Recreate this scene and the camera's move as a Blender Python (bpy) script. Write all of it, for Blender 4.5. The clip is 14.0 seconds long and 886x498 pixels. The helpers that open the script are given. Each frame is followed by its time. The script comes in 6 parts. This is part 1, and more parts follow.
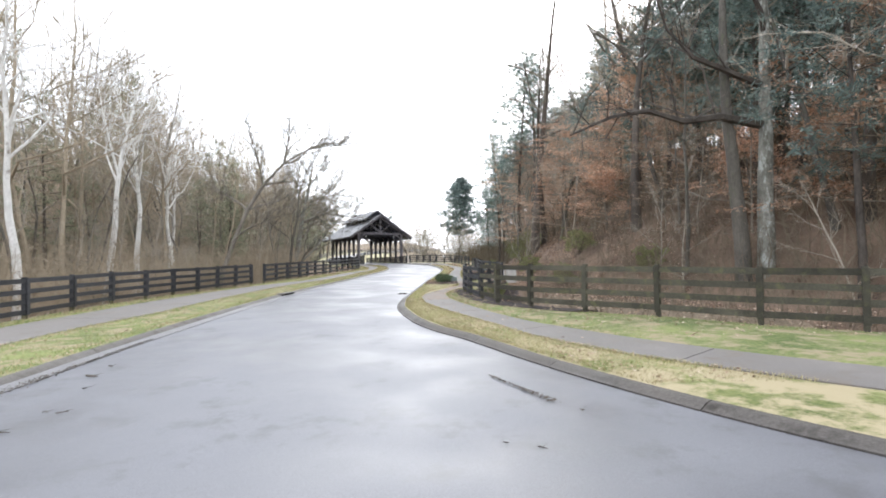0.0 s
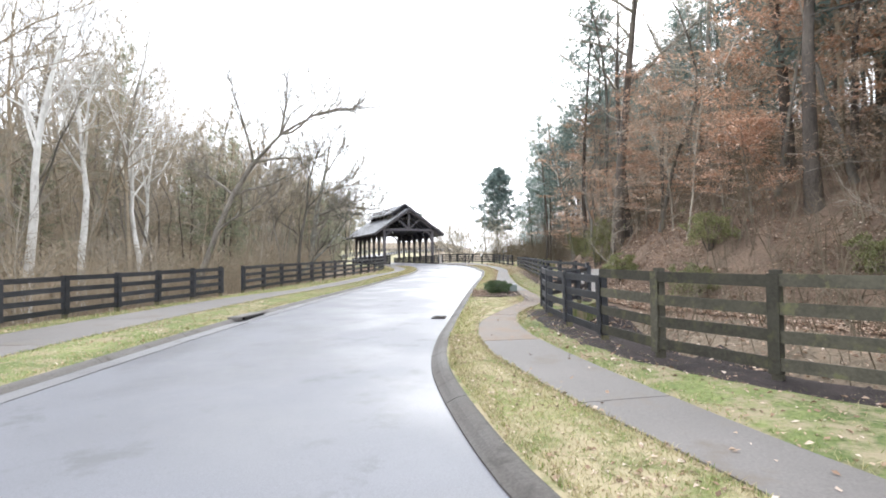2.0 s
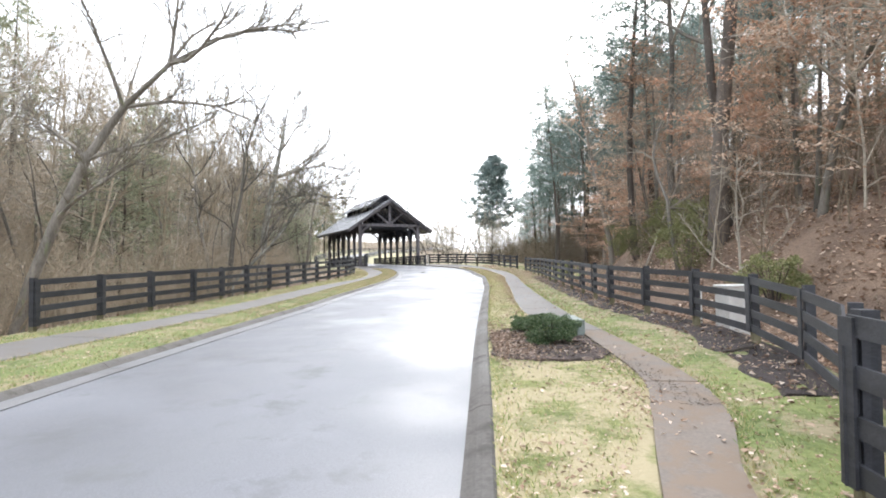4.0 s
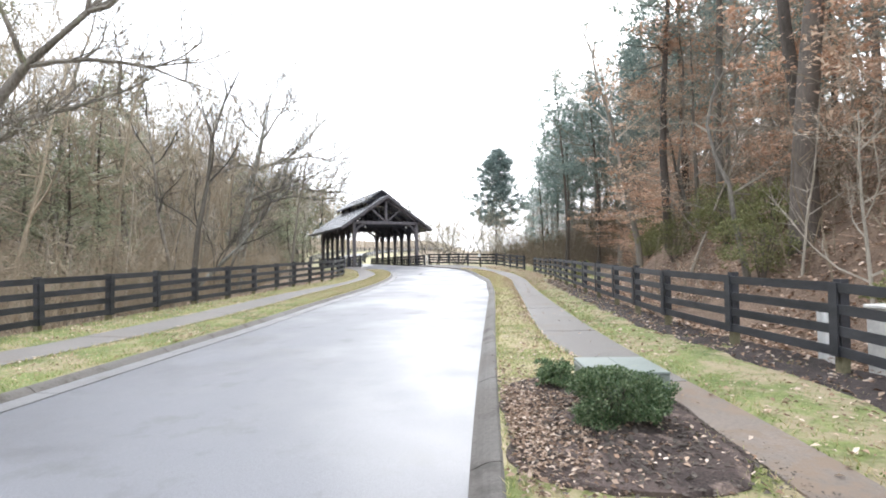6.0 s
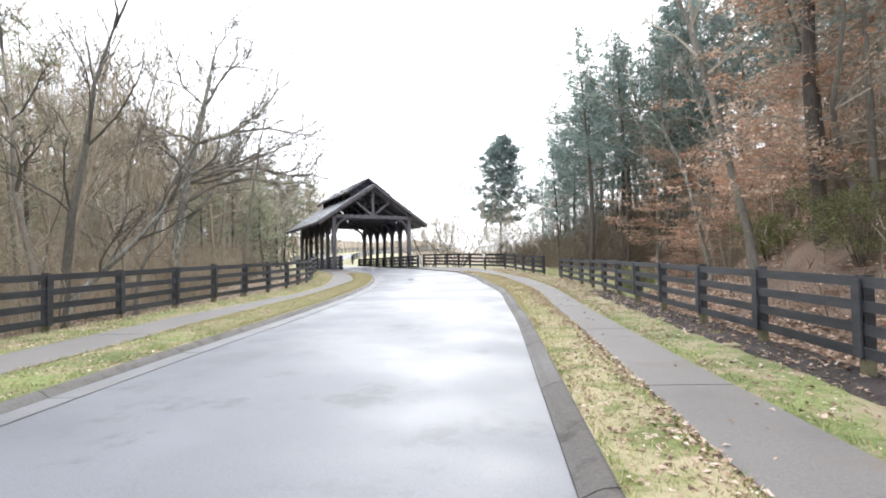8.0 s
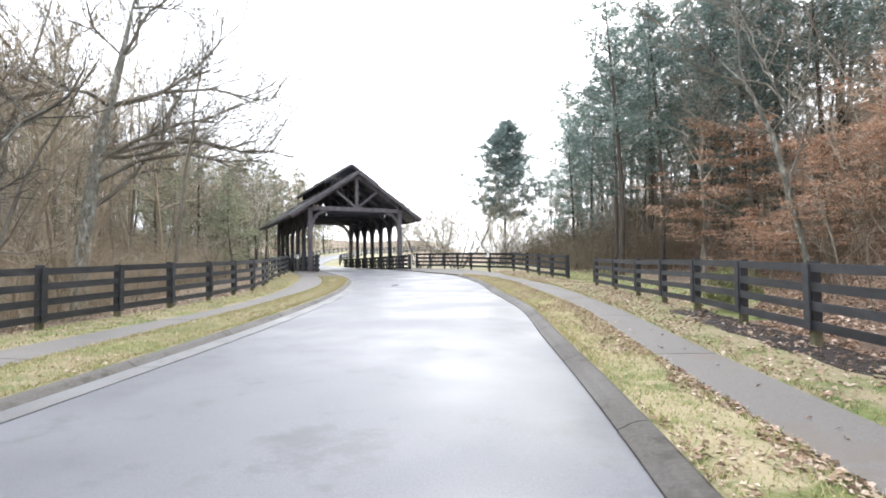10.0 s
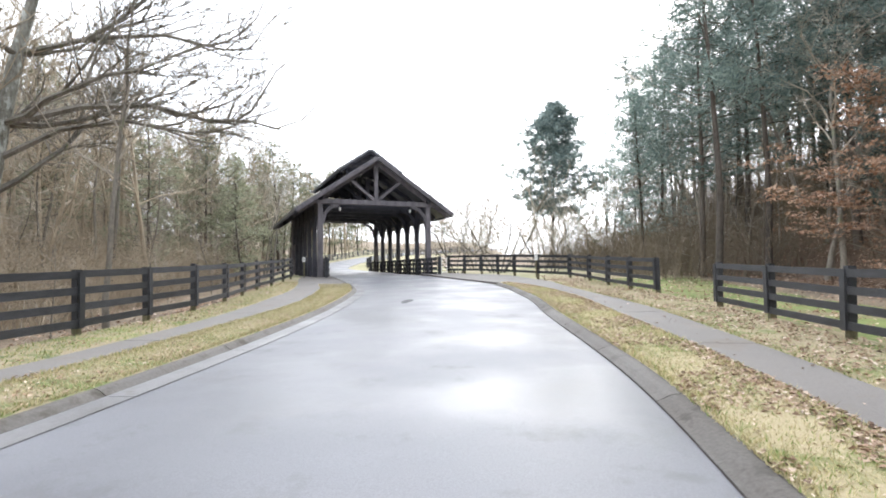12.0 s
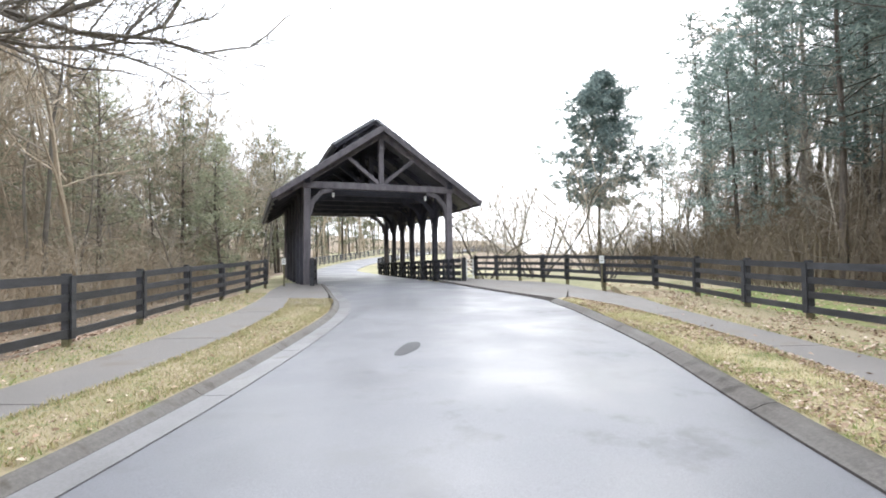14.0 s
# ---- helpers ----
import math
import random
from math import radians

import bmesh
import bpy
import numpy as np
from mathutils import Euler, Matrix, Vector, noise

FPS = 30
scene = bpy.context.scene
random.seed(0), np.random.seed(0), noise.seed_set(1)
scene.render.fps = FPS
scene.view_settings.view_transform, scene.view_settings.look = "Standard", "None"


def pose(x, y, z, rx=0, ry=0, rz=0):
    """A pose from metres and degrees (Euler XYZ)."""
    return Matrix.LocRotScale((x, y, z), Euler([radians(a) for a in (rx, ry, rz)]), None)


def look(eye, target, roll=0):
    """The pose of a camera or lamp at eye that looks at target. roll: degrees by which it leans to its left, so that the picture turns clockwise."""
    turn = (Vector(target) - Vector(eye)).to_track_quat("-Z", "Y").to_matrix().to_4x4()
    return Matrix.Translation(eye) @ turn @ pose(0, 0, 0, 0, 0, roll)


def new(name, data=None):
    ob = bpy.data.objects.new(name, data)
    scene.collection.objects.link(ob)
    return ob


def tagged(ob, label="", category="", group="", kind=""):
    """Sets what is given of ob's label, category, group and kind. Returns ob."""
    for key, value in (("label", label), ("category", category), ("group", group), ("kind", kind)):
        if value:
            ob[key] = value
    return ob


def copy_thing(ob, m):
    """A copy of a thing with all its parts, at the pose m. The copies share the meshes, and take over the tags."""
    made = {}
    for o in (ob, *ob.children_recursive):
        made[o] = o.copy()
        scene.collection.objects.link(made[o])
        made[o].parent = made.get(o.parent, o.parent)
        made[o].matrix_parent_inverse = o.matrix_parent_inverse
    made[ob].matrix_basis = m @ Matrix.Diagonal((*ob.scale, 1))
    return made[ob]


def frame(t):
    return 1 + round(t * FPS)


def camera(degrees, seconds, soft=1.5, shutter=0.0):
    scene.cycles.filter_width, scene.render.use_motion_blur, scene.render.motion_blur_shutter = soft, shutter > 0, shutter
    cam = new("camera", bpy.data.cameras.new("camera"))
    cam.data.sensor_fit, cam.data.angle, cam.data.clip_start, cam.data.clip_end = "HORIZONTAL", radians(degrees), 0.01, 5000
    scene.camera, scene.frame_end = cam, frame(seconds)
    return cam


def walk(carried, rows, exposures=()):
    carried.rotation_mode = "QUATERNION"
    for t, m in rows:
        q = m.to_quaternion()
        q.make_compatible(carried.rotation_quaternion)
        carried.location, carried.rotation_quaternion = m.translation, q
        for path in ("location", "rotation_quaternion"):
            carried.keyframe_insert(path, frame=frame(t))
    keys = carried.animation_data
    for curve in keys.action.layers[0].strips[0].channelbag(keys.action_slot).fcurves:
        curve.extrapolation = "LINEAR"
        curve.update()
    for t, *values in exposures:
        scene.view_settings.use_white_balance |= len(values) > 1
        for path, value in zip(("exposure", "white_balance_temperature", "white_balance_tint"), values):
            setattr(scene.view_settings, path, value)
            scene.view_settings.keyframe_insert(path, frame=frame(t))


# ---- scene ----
cam = camera(81.0, 14.0, 1.85)
METRES, EYE, TILT, LEAN, TURN = 64.0, 2.176, 1.6, -2.4, 0.4
ROWS = [
    (0.0, 0.0, 0.0, 0.0, 0.02, 0.32, 3.2),
    (0.5, -0.0022, 0.0427, -0.0003, 2.01, 0.38, 3.24),
    (1.0, -0.0064, 0.0837, -0.0007, 2.96, 0.39, 3.39),
    (1.5, -0.0112, 0.1267, -0.0011, 3.26, 0.42, 3.41),
    (2.0, -0.0166, 0.1755, -0.0014, 3.35, 0.44, 3.42),
    (2.5, -0.022, 0.2256, -0.0015, 2.54, 0.44, 3.44),
    (3.0, -0.0259, 0.2768, -0.0014, 2.27, 0.43, 3.44),
    (3.5, -0.027, 0.3319, -0.0015, 2.03, 0.38, 3.46),
    (6.0, -0.024, 0.4491, -0.0019, 2.41, 0.32, 3.51),
    (6.5, -0.0248, 0.4694, -0.0024, 2.45, 0.3, 3.4),
    (7.0, -0.0259, 0.5058, -0.003, 2.36, 0.3, 3.34),
    (7.5, -0.0276, 0.5532, -0.004, 2.27, 0.33, 3.38),
    (8.0, -0.0293, 0.6045, -0.004, 2.19, 0.41, 3.46),
    (10.5, -0.0305, 0.7666, -0.0069, 2.07, 0.48, 3.29),
    (11.0, -0.0309, 0.8148, -0.0069, 2.08, 0.48, 3.27),
    (11.5, -0.0313, 0.8552, -0.0064, 2.93, 0.74, 3.31),
    (12.0, -0.0301, 0.8558, -0.0065, 6.62, 0.94, 3.38),
    (12.5, -0.03, 0.8665, -0.0064, 7.83, 0.87, 3.55),
    (13.0, -0.0337, 0.9047, -0.0056, 8.62, 0.74, 3.61),
    (13.5, -0.0423, 0.9546, -0.0048, 8.74, 0.71, 3.56),
    (14.0, -0.0502, 0.996, -0.0042, 8.94, 0.95, 3.33),
]
EXPOSURE = 2.12
walk(cam, [(t, pose(0, 0, EYE, TILT, LEAN, TURN) @ pose(METRES * x, METRES * y, METRES * z, 90 + pitch, roll, yaw)) for t, x, y, z, yaw, pitch, roll in ROWS],
     [(0.0, EXPOSURE - 0.25), (2.5, EXPOSURE + 0.03), (11.0, EXPOSURE + 0.08), (14.0, EXPOSURE + 0.09)])

# ---- world and sun: bright overcast winter sky ----
SUN_ELEV, SUN_AZ = radians(34), radians(12)
world = bpy.data.worlds.new("overcast_sky")
scene.world = world
world.use_nodes = True
wn, wl = world.node_tree.nodes, world.node_tree.links
wn.clear()
sky = wn.new("ShaderNodeTexSky")
sky.sky_type, sky.sun_disc = "NISHITA", False
sky.sun_elevation, sky.sun_rotation = SUN_ELEV, SUN_AZ
sky.air_density, sky.dust_density, sky.ozone_density = 1.0, 4.0, 1.0
grey = wn.new("ShaderNodeHueSaturation")
grey.inputs["Saturation"].default_value = 0.25
cloud = wn.new("ShaderNodeMix")
cloud.data_type = "RGBA"
cloud.inputs["Factor"].default_value = 0.8
cloud.inputs["B"].default_value = (6.42, 6.92, 7.78, 1)
back = wn.new("ShaderNodeBackground")
back.inputs["Strength"].default_value = 0.1
wout = wn.new("ShaderNodeOutputWorld")
wl.new(sky.outputs[0], grey.inputs["Color"])
wl.new(grey.outputs[0], cloud.inputs["A"])
wl.new(cloud.outputs["Result"], back.inputs["Color"])
wl.new(back.outputs[0], wout.inputs["Surface"])

sun_data = bpy.data.lights.new("sun", "SUN")
sun_data.energy, sun_data.angle, sun_data.color = 0.4, radians(90), (1.0, 0.98, 0.95)
sun = new("sun", sun_data)
sun.matrix_world = look((0, 0, 60), (-30 * math.sin(SUN_AZ), -30 * math.cos(SUN_AZ), 60 - 30 * math.tan(SUN_ELEV)))


# ---- materials ----
def ramp_stops(node, stops):
    els = node.color_ramp.elements
    while len(els) < len(stops):
        els.new(0.5)
    for el, (p, c) in zip(els, stops):
        el.position, el.color = p, (*c, 1)


def mat(name, dark, light, rough=0.8, fine=12.0, coarse=1.2, bump=0.3, stretch=(1, 1, 1), wear=None, wear_at=0.62, per_object=0.0,
        spec=0.4, rough2=None, dist=0.02, use_object=False, drier=None):
    """A procedural surface: fine grain and coarse stains between two colours, an optional third colour in patches, and relief."""
    m = bpy.data.materials.new(name)
    m.use_nodes = True
    n, l = m.node_tree.nodes, m.node_tree.links
    b = n["Principled BSDF"]
    tc = n.new("ShaderNodeTexCoord")
    mp = n.new("ShaderNodeMapping")
    mp.inputs["Scale"].default_value = stretch
    if use_object:
        l.new(tc.outputs["Object"], mp.inputs["Vector"])
    else:
        geo = n.new("ShaderNodeNewGeometry")
        l.new(geo.outputs["Position"], mp.inputs["Vector"])
    n1, n2 = n.new("ShaderNodeTexNoise"), n.new("ShaderNodeTexNoise")
    n1.inputs["Scale"].default_value, n1.inputs["Detail"].default_value, n1.inputs["Roughness"].default_value = fine, 5, 0.65
    n2.inputs["Scale"].default_value, n2.inputs["Detail"].default_value = coarse, 4
    for nn in (n1, n2):
        l.new(mp.outputs[0], nn.inputs["Vector"])
    add = n.new("ShaderNodeMix")
    add.inputs["Factor"].default_value = 0.5
    l.new(n1.outputs["Fac"], add.inputs["A"])
    l.new(n2.outputs["Fac"], add.inputs["B"])
    rp = n.new("ShaderNodeValToRGB")
    ramp_stops(rp, [(0.36, dark), (0.64, light)])
    l.new(add.outputs["Result"], rp.inputs["Fac"])
    col = rp.outputs["Color"]
    if wear:
        n3 = n.new("ShaderNodeTexNoise")
        n3.inputs["Scale"].default_value, n3.inputs["Detail"].default_value, n3.inputs["Roughness"].default_value = coarse * 2.3, 6, 0.7
        l.new(mp.outputs[0], n3.inputs["Vector"])
        r3 = n.new("ShaderNodeMapRange")
        r3.inputs["From Min"].default_value, r3.inputs["From Max"].default_value = wear_at - 0.06, wear_at + 0.06
        patch = n3.outputs["Fac"]
        if drier:
            sep, along, more = n.new("ShaderNodeSeparateXYZ"), n.new("ShaderNodeMapRange"), n.new("ShaderNodeMath")
            l.new(mp.outputs[0], sep.inputs[0])
            l.new(sep.outputs["Y"], along.inputs["Value"])
            along.inputs["From Min"].default_value, along.inputs["From Max"].default_value = drier[0], drier[1]
            along.inputs["To Max"].default_value = drier[2]
            more.operation = "ADD"
            l.new(patch, more.inputs[0])
            l.new(along.outputs[0], more.inputs[1])
            patch = more.outputs[0]
        l.new(patch, r3.inputs["Value"])
        mx = n.new("ShaderNodeMix")
        mx.data_type = "RGBA"
        l.new(r3.outputs[0], mx.inputs["Factor"])
        l.new(col, mx.inputs["A"])
        mx.inputs["B"].default_value = (*wear, 1)
        col = mx.outputs["Result"]
    if per_object:
        oi = n.new("ShaderNodeObjectInfo")
        hv = n.new("ShaderNodeHueSaturation")
        mr = n.new("ShaderNodeMapRange")
        mr.inputs["To Min"].default_value, mr.inputs["To Max"].default_value = 1 - per_object, 1 + per_object
        l.new(oi.outputs["Random"], mr.inputs["Value"])
        l.new(mr.outputs[0], hv.inputs["Value"])
        l.new(col, hv.inputs["Color"])
        col = hv.outputs["Color"]
    l.new(col, b.inputs["Base Color"])
    b.inputs["Roughness"].default_value = rough
    b.inputs["Specular IOR Level"].default_value = spec
    if rough2 is not None:
        rr = n.new("ShaderNodeMapRange")
        rr.inputs["From Min"].default_value, rr.inputs["From Max"].default_value = 0.38, 0.62
        rr.inputs["To Min"].default_value, rr.inputs["To Max"].default_value = rough, rough2
        l.new(n2.outputs["Fac"], rr.inputs["Value"])
        l.new(rr.outputs[0], b.inputs["Roughness"])
    if bump:
        bp = n.new("ShaderNodeBump")
        bp.inputs["Strength"].default_value, bp.inputs["Distance"].default_value = bump, dist
        l.new(n1.outputs["Fac"], bp.inputs["Height"])
        l.new(bp.outputs[0], b.inputs["Normal"])
    return m


def leaf_mat(name, stops, rough=0.7, translucent=0.3):
    """Leaves: each loose piece takes its own colour from the ramp, and lets some light through."""
    m = bpy.data.materials.new(name)
    m.use_nodes = True
    n, l = m.node_tree.nodes, m.node_tree.links
    b = n["Principled BSDF"]
    geo = n.new("ShaderNodeNewGeometry")
    rp = n.new("ShaderNodeValToRGB")
    ramp_stops(rp, stops)
    l.new(geo.outputs["Random Per Island"], rp.inputs["Fac"])
    oi = n.new("ShaderNodeObjectInfo")
    hv = n.new("ShaderNodeHueSaturation")
    mr = n.new("ShaderNodeMapRange")
    mr.inputs["To Min"].default_value, mr.inputs["To Max"].default_value = 0.75, 1.25
    l.new(oi.outputs["Random"], mr.inputs["Value"])
    l.new(mr.outputs[0], hv.inputs["Value"])
    l.new(rp.outputs["Color"], hv.inputs["Color"])
    l.new(hv.outputs["Color"], b.inputs["Base Color"])
    b.inputs["Roughness"].default_value = rough
    b.inputs["Specular IOR Level"].default_value = 0.3
    if translucent:
        tr = n.new("ShaderNodeBsdfTranslucent")
        l.new(hv.outputs["Color"], tr.inputs["Color"])
        mix = n.new("ShaderNodeMixShader")
        mix.inputs[0].default_value = translucent
        l.new(b.outputs[0], mix.inputs[1])
        l.new(tr.outputs[0], mix.inputs[2])
        l.new(mix.outputs[0], n["Material Output"].inputs["Surface"])
    return m


M_ASPHALT = mat("wet_asphalt", (0.108, 0.108, 0.118), (0.19, 0.19, 0.205), 0.36, 70, 0.42, 0.16, rough2=0.6, spec=0.46, dist=0.006, wear=(0.12, 0.119, 0.125), wear_at=0.6)
M_KERB = mat("kerb_concrete", (0.08, 0.072, 0.064), (0.158, 0.143, 0.128), 0.6, 25, 1.1, 0.25, wear=(0.065, 0.056, 0.042), wear_at=0.58, rough2=0.85)
M_KERB_DARK = mat("stained_kerb_concrete", (0.055, 0.048, 0.042), (0.122, 0.108, 0.096), 0.6, 25, 0.7, 0.25, wear=(0.042, 0.036, 0.03), wear_at=0.6, rough2=0.85, spec=0.35)
M_PAN = mat("wet_gutter_concrete", (0.135, 0.13, 0.13), (0.215, 0.208, 0.21), 0.38, 30, 0.9, 0.15, rough2=0.62, spec=0.46, wear=(0.11, 0.098, 0.086), wear_at=0.64)
M_PATH = mat("path_concrete", (0.125, 0.113, 0.104), (0.212, 0.193, 0.178), 0.62, 40, 0.5, 0.2, wear=(0.165, 0.14, 0.118), wear_at=0.6, rough2=0.85)
M_CLAY = mat("clay_stained_concrete", (0.14, 0.118, 0.1), (0.245, 0.2, 0.165), 0.7, 30, 0.9, 0.25, wear=(0.2, 0.148, 0.108), wear_at=0.52, rough2=0.88)
M_VERGE = mat("winter_turf", (0.055, 0.085, 0.02), (0.25, 0.275, 0.1), 0.95, 13, 0.6, 0.8, wear=(0.31, 0.255, 0.16), wear_at=0.53, dist=0.04, drier=(46, 76, 0.13))
M_STRAW_TURF = mat("straw_turf", (0.075, 0.1, 0.025), (0.27, 0.275, 0.105), 0.95, 13, 0.55, 0.8, wear=(0.39, 0.325, 0.2), wear_at=0.47, dist=0.04)
M_FIELD = mat("far_field", (0.19, 0.195, 0.095), (0.33, 0.315, 0.175), 0.95, 3, 0.12, 0.4, wear=(0.4, 0.345, 0.215), wear_at=0.5, dist=0.05)
M_MOSS = mat("mossy_ground", (0.1, 0.14, 0.035), (0.26, 0.29, 0.1), 0.95, 5, 0.3, 0.5, wear=(0.24, 0.18, 0.11), wear_at=0.55, dist=0.05)
M_LITTER = mat("leaf_litter", (0.105, 0.08, 0.055), (0.33, 0.255, 0.18), 0.95, 9, 0.35, 0.9, wear=(0.27, 0.2, 0.135), wear_at=0.6, dist=0.08)
M_BANK = mat("bank_leaf_litter", (0.085, 0.056, 0.04), (0.3, 0.21, 0.148), 0.95, 17, 0.5, 0.9, wear=(0.24, 0.165, 0.115), wear_at=0.58, dist=0.08)
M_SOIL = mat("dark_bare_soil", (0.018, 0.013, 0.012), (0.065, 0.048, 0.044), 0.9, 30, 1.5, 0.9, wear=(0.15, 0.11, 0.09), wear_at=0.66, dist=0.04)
M_MULCH = mat("brown_mulch", (0.035, 0.025, 0.022), (0.13, 0.093, 0.08), 0.9, 30, 1.5, 0.9, wear=(0.27, 0.2, 0.165), wear_at=0.6, dist=0.04)
M_BLACK = mat("black_fence_paint", (0.019, 0.02, 0.023), (0.05, 0.051, 0.058), 0.55, 30, 2, 0.25, stretch=(1, 1, 4), per_object=0.25, wear=(0.06, 0.058, 0.055), wear_at=0.68)
M_MOSSY = mat("mossy_board", (0.04, 0.036, 0.027), (0.095, 0.087, 0.064), 0.85, 18, 1.6, 0.4, per_object=0.35, wear=(0.11, 0.106, 0.055), wear_at=0.6)
M_POST = mat("bare_post_foot", (0.1, 0.09, 0.05), (0.2, 0.18, 0.11), 0.9, 20, 3, 0.4, per_object=0.2)
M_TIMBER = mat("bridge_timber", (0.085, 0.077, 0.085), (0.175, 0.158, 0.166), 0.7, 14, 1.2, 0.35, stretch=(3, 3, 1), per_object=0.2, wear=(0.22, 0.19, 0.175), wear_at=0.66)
# bridge timber with the shade under the roof put into its colour
M_SHADE_WOOD = mat("shade_toned_bridge_wood", (0.032, 0.032, 0.041), (0.075, 0.074, 0.09), 0.75, 14, 1.5, 0.3, per_object=0.2)
M_ROOF = mat("roof_shingle", (0.11, 0.11, 0.12), (0.22, 0.22, 0.23), 0.5, 20, 0.8, 0.4, per_object=0.1, wear=(0.14, 0.145, 0.125), wear_at=0.6, spec=0.5)
M_BARK = mat("grey_brown_bark", (0.085, 0.075, 0.062), (0.24, 0.215, 0.18), 0.9, 16, 1.5, 0.7, stretch=(1, 1, 0.3), per_object=0.4, wear=(0.16, 0.17, 0.1), wear_at=0.62)
M_BARK_DARK = mat("dark_bark", (0.045, 0.037, 0.031), (0.135, 0.112, 0.092), 0.9, 16, 1.5, 0.7, stretch=(1, 1, 0.3), per_object=0.35)
M_SYCAMORE = mat("white_sycamore_bark", (0.58, 0.56, 0.52), (0.84, 0.82, 0.78), 0.8, 6, 1.6, 0.3, stretch=(1, 1, 0.5), wear=(0.24, 0.2, 0.16), wear_at=0.62)
M_LICHEN = mat("lichen_bark", (0.09, 0.085, 0.065), (0.3, 0.29, 0.25), 0.9, 11, 1.8, 0.7, stretch=(1, 1, 0.4), wear=(0.45, 0.46, 0.42), wear_at=0.57)
M_TWIG = mat("grey_twigs", (0.24, 0.207, 0.163), (0.425, 0.376, 0.308), 0.9, 8, 0.8, 0, per_object=0.35)
M_BRUSH = mat("brown_brush", (0.225, 0.185, 0.13), (0.45, 0.37, 0.27), 0.9, 5, 0.25, 0)
M_BRIAR = mat("brown_briars", (0.105, 0.083, 0.056), (0.26, 0.208, 0.146), 0.9, 5, 0.25, 0)
M_BEECH = leaf_mat("russet_beech_leaves", [(0.0, (0.37, 0.195, 0.12)), (0.5, (0.55, 0.34, 0.225)), (1.0, (0.77, 0.57, 0.43))], translucent=0.42)
M_FADED = leaf_mat("faded_beech_leaves", [(0.0, (0.28, 0.175, 0.115)), (0.5, (0.46, 0.325, 0.23)), (1.0, (0.7, 0.56, 0.43))], translucent=0.42)
# needles paled and blued so the lone pine carries distance haze in its colour
M_HAZE_PINE = leaf_mat("hazed_pine_needles", [(0.0, (0.16, 0.22, 0.21)), (0.5, (0.26, 0.33, 0.31)), (1.0, (0.39, 0.46, 0.42))], translucent=0.5)
M_NEEDLE = leaf_mat("pine_needles", [(0.0, (0.105, 0.15, 0.135)), (0.5, (0.185, 0.24, 0.215)), (1.0, (0.29, 0.345, 0.3))], translucent=0.42)
M_CEDAR = leaf_mat("cedar_sprays", [(0.0, (0.14, 0.155, 0.1)), (0.5, (0.235, 0.245, 0.165)), (1.0, (0.34, 0.34, 0.23))], translucent=0.38)
M_SHRUB = leaf_mat("shrub_leaves", [(0.0, (0.115, 0.13, 0.055)), (0.5, (0.195, 0.205, 0.09)), (1.0, (0.32, 0.31, 0.155))], translucent=0.35)
M_BUSH = leaf_mat("clipped_bush_leaves", [(0.0, (0.05, 0.09, 0.04)), (0.6, (0.12, 0.18, 0.08)), (1.0, (0.28, 0.34, 0.19))], 0.4, 0.2)
M_GRASS = leaf_mat("grass_blades", [(0.0, (0.13, 0.195, 0.045)), (0.34, (0.23, 0.28, 0.09)), (0.52, (0.42, 0.37, 0.18)), (1.0, (0.54, 0.47, 0.28))])
M_STRAW = leaf_mat("dead_grass_blades", [(0.0, (0.27, 0.23, 0.115)), (0.5, (0.45, 0.385, 0.215)), (1.0, (0.6, 0.53, 0.35))])
M_FALLEN = leaf_mat("fallen_leaves", [(0.0, (0.13, 0.08, 0.055)), (0.35, (0.33, 0.215, 0.145)), (0.7, (0.52, 0.39, 0.29)), (1.0, (0.7, 0.58, 0.48))], 0.8, 0.1)
M_BANKLEAF = leaf_mat("bank_leaves", [(0.0, (0.12, 0.074, 0.05)), (0.4, (0.3, 0.198, 0.135)), (0.8, (0.5, 0.365, 0.27)), (1.0, (0.7, 0.57, 0.46))], 0.8, 0.1)
M_CABINET = mat("green_cabinet_paint", (0.16, 0.19, 0.172), (0.215, 0.245, 0.226), 0.45, 30, 2.5, 0.08, wear=(0.24, 0.26, 0.2), wear_at=0.64)
M_WHITE = mat("white_plate", (0.7, 0.7, 0.68), (0.8, 0.8, 0.78), 0.5, 10, 3, 0.05)
M_IRON = mat("cast_iron", (0.02, 0.016, 0.014), (0.05, 0.038, 0.032), 0.8, 30, 3, 0.3)
# near-black colour that stands in for the unlit hollow of the drains
M_HOLLOW_SHADE = mat("drain_hollow_shade", (0.006, 0.006, 0.006), (0.012, 0.011, 0.01), 0.9, 10, 3, 0)
M_PALE = mat("pale_concrete", (0.5, 0.48, 0.45), (0.68, 0.66, 0.62), 0.8, 20, 3, 0.2)
M_LAMP = mat("lantern_glass", (0.6, 0.6, 0.58), (0.7, 0.7, 0.68), 0.3, 10, 3, 0)


# ---- building helpers ----
def link_mesh(name, data, material, parent=None, label=""):
    ob = new(name, data)
    if material and not data.materials:
        data.materials.append(material)
    if parent:
        ob.parent = parent
    if label:
        ob["label"] = label
    return ob


def part(name, bm, material, parent=None, label="", smooth=False):
    me = bpy.data.meshes.new(name)
    bm.to_mesh(me)
    bm.free()
    if smooth:
        me.polygons.foreach_set("use_smooth", [True] * len(me.polygons))
    return link_mesh(name, me, material, parent, label)


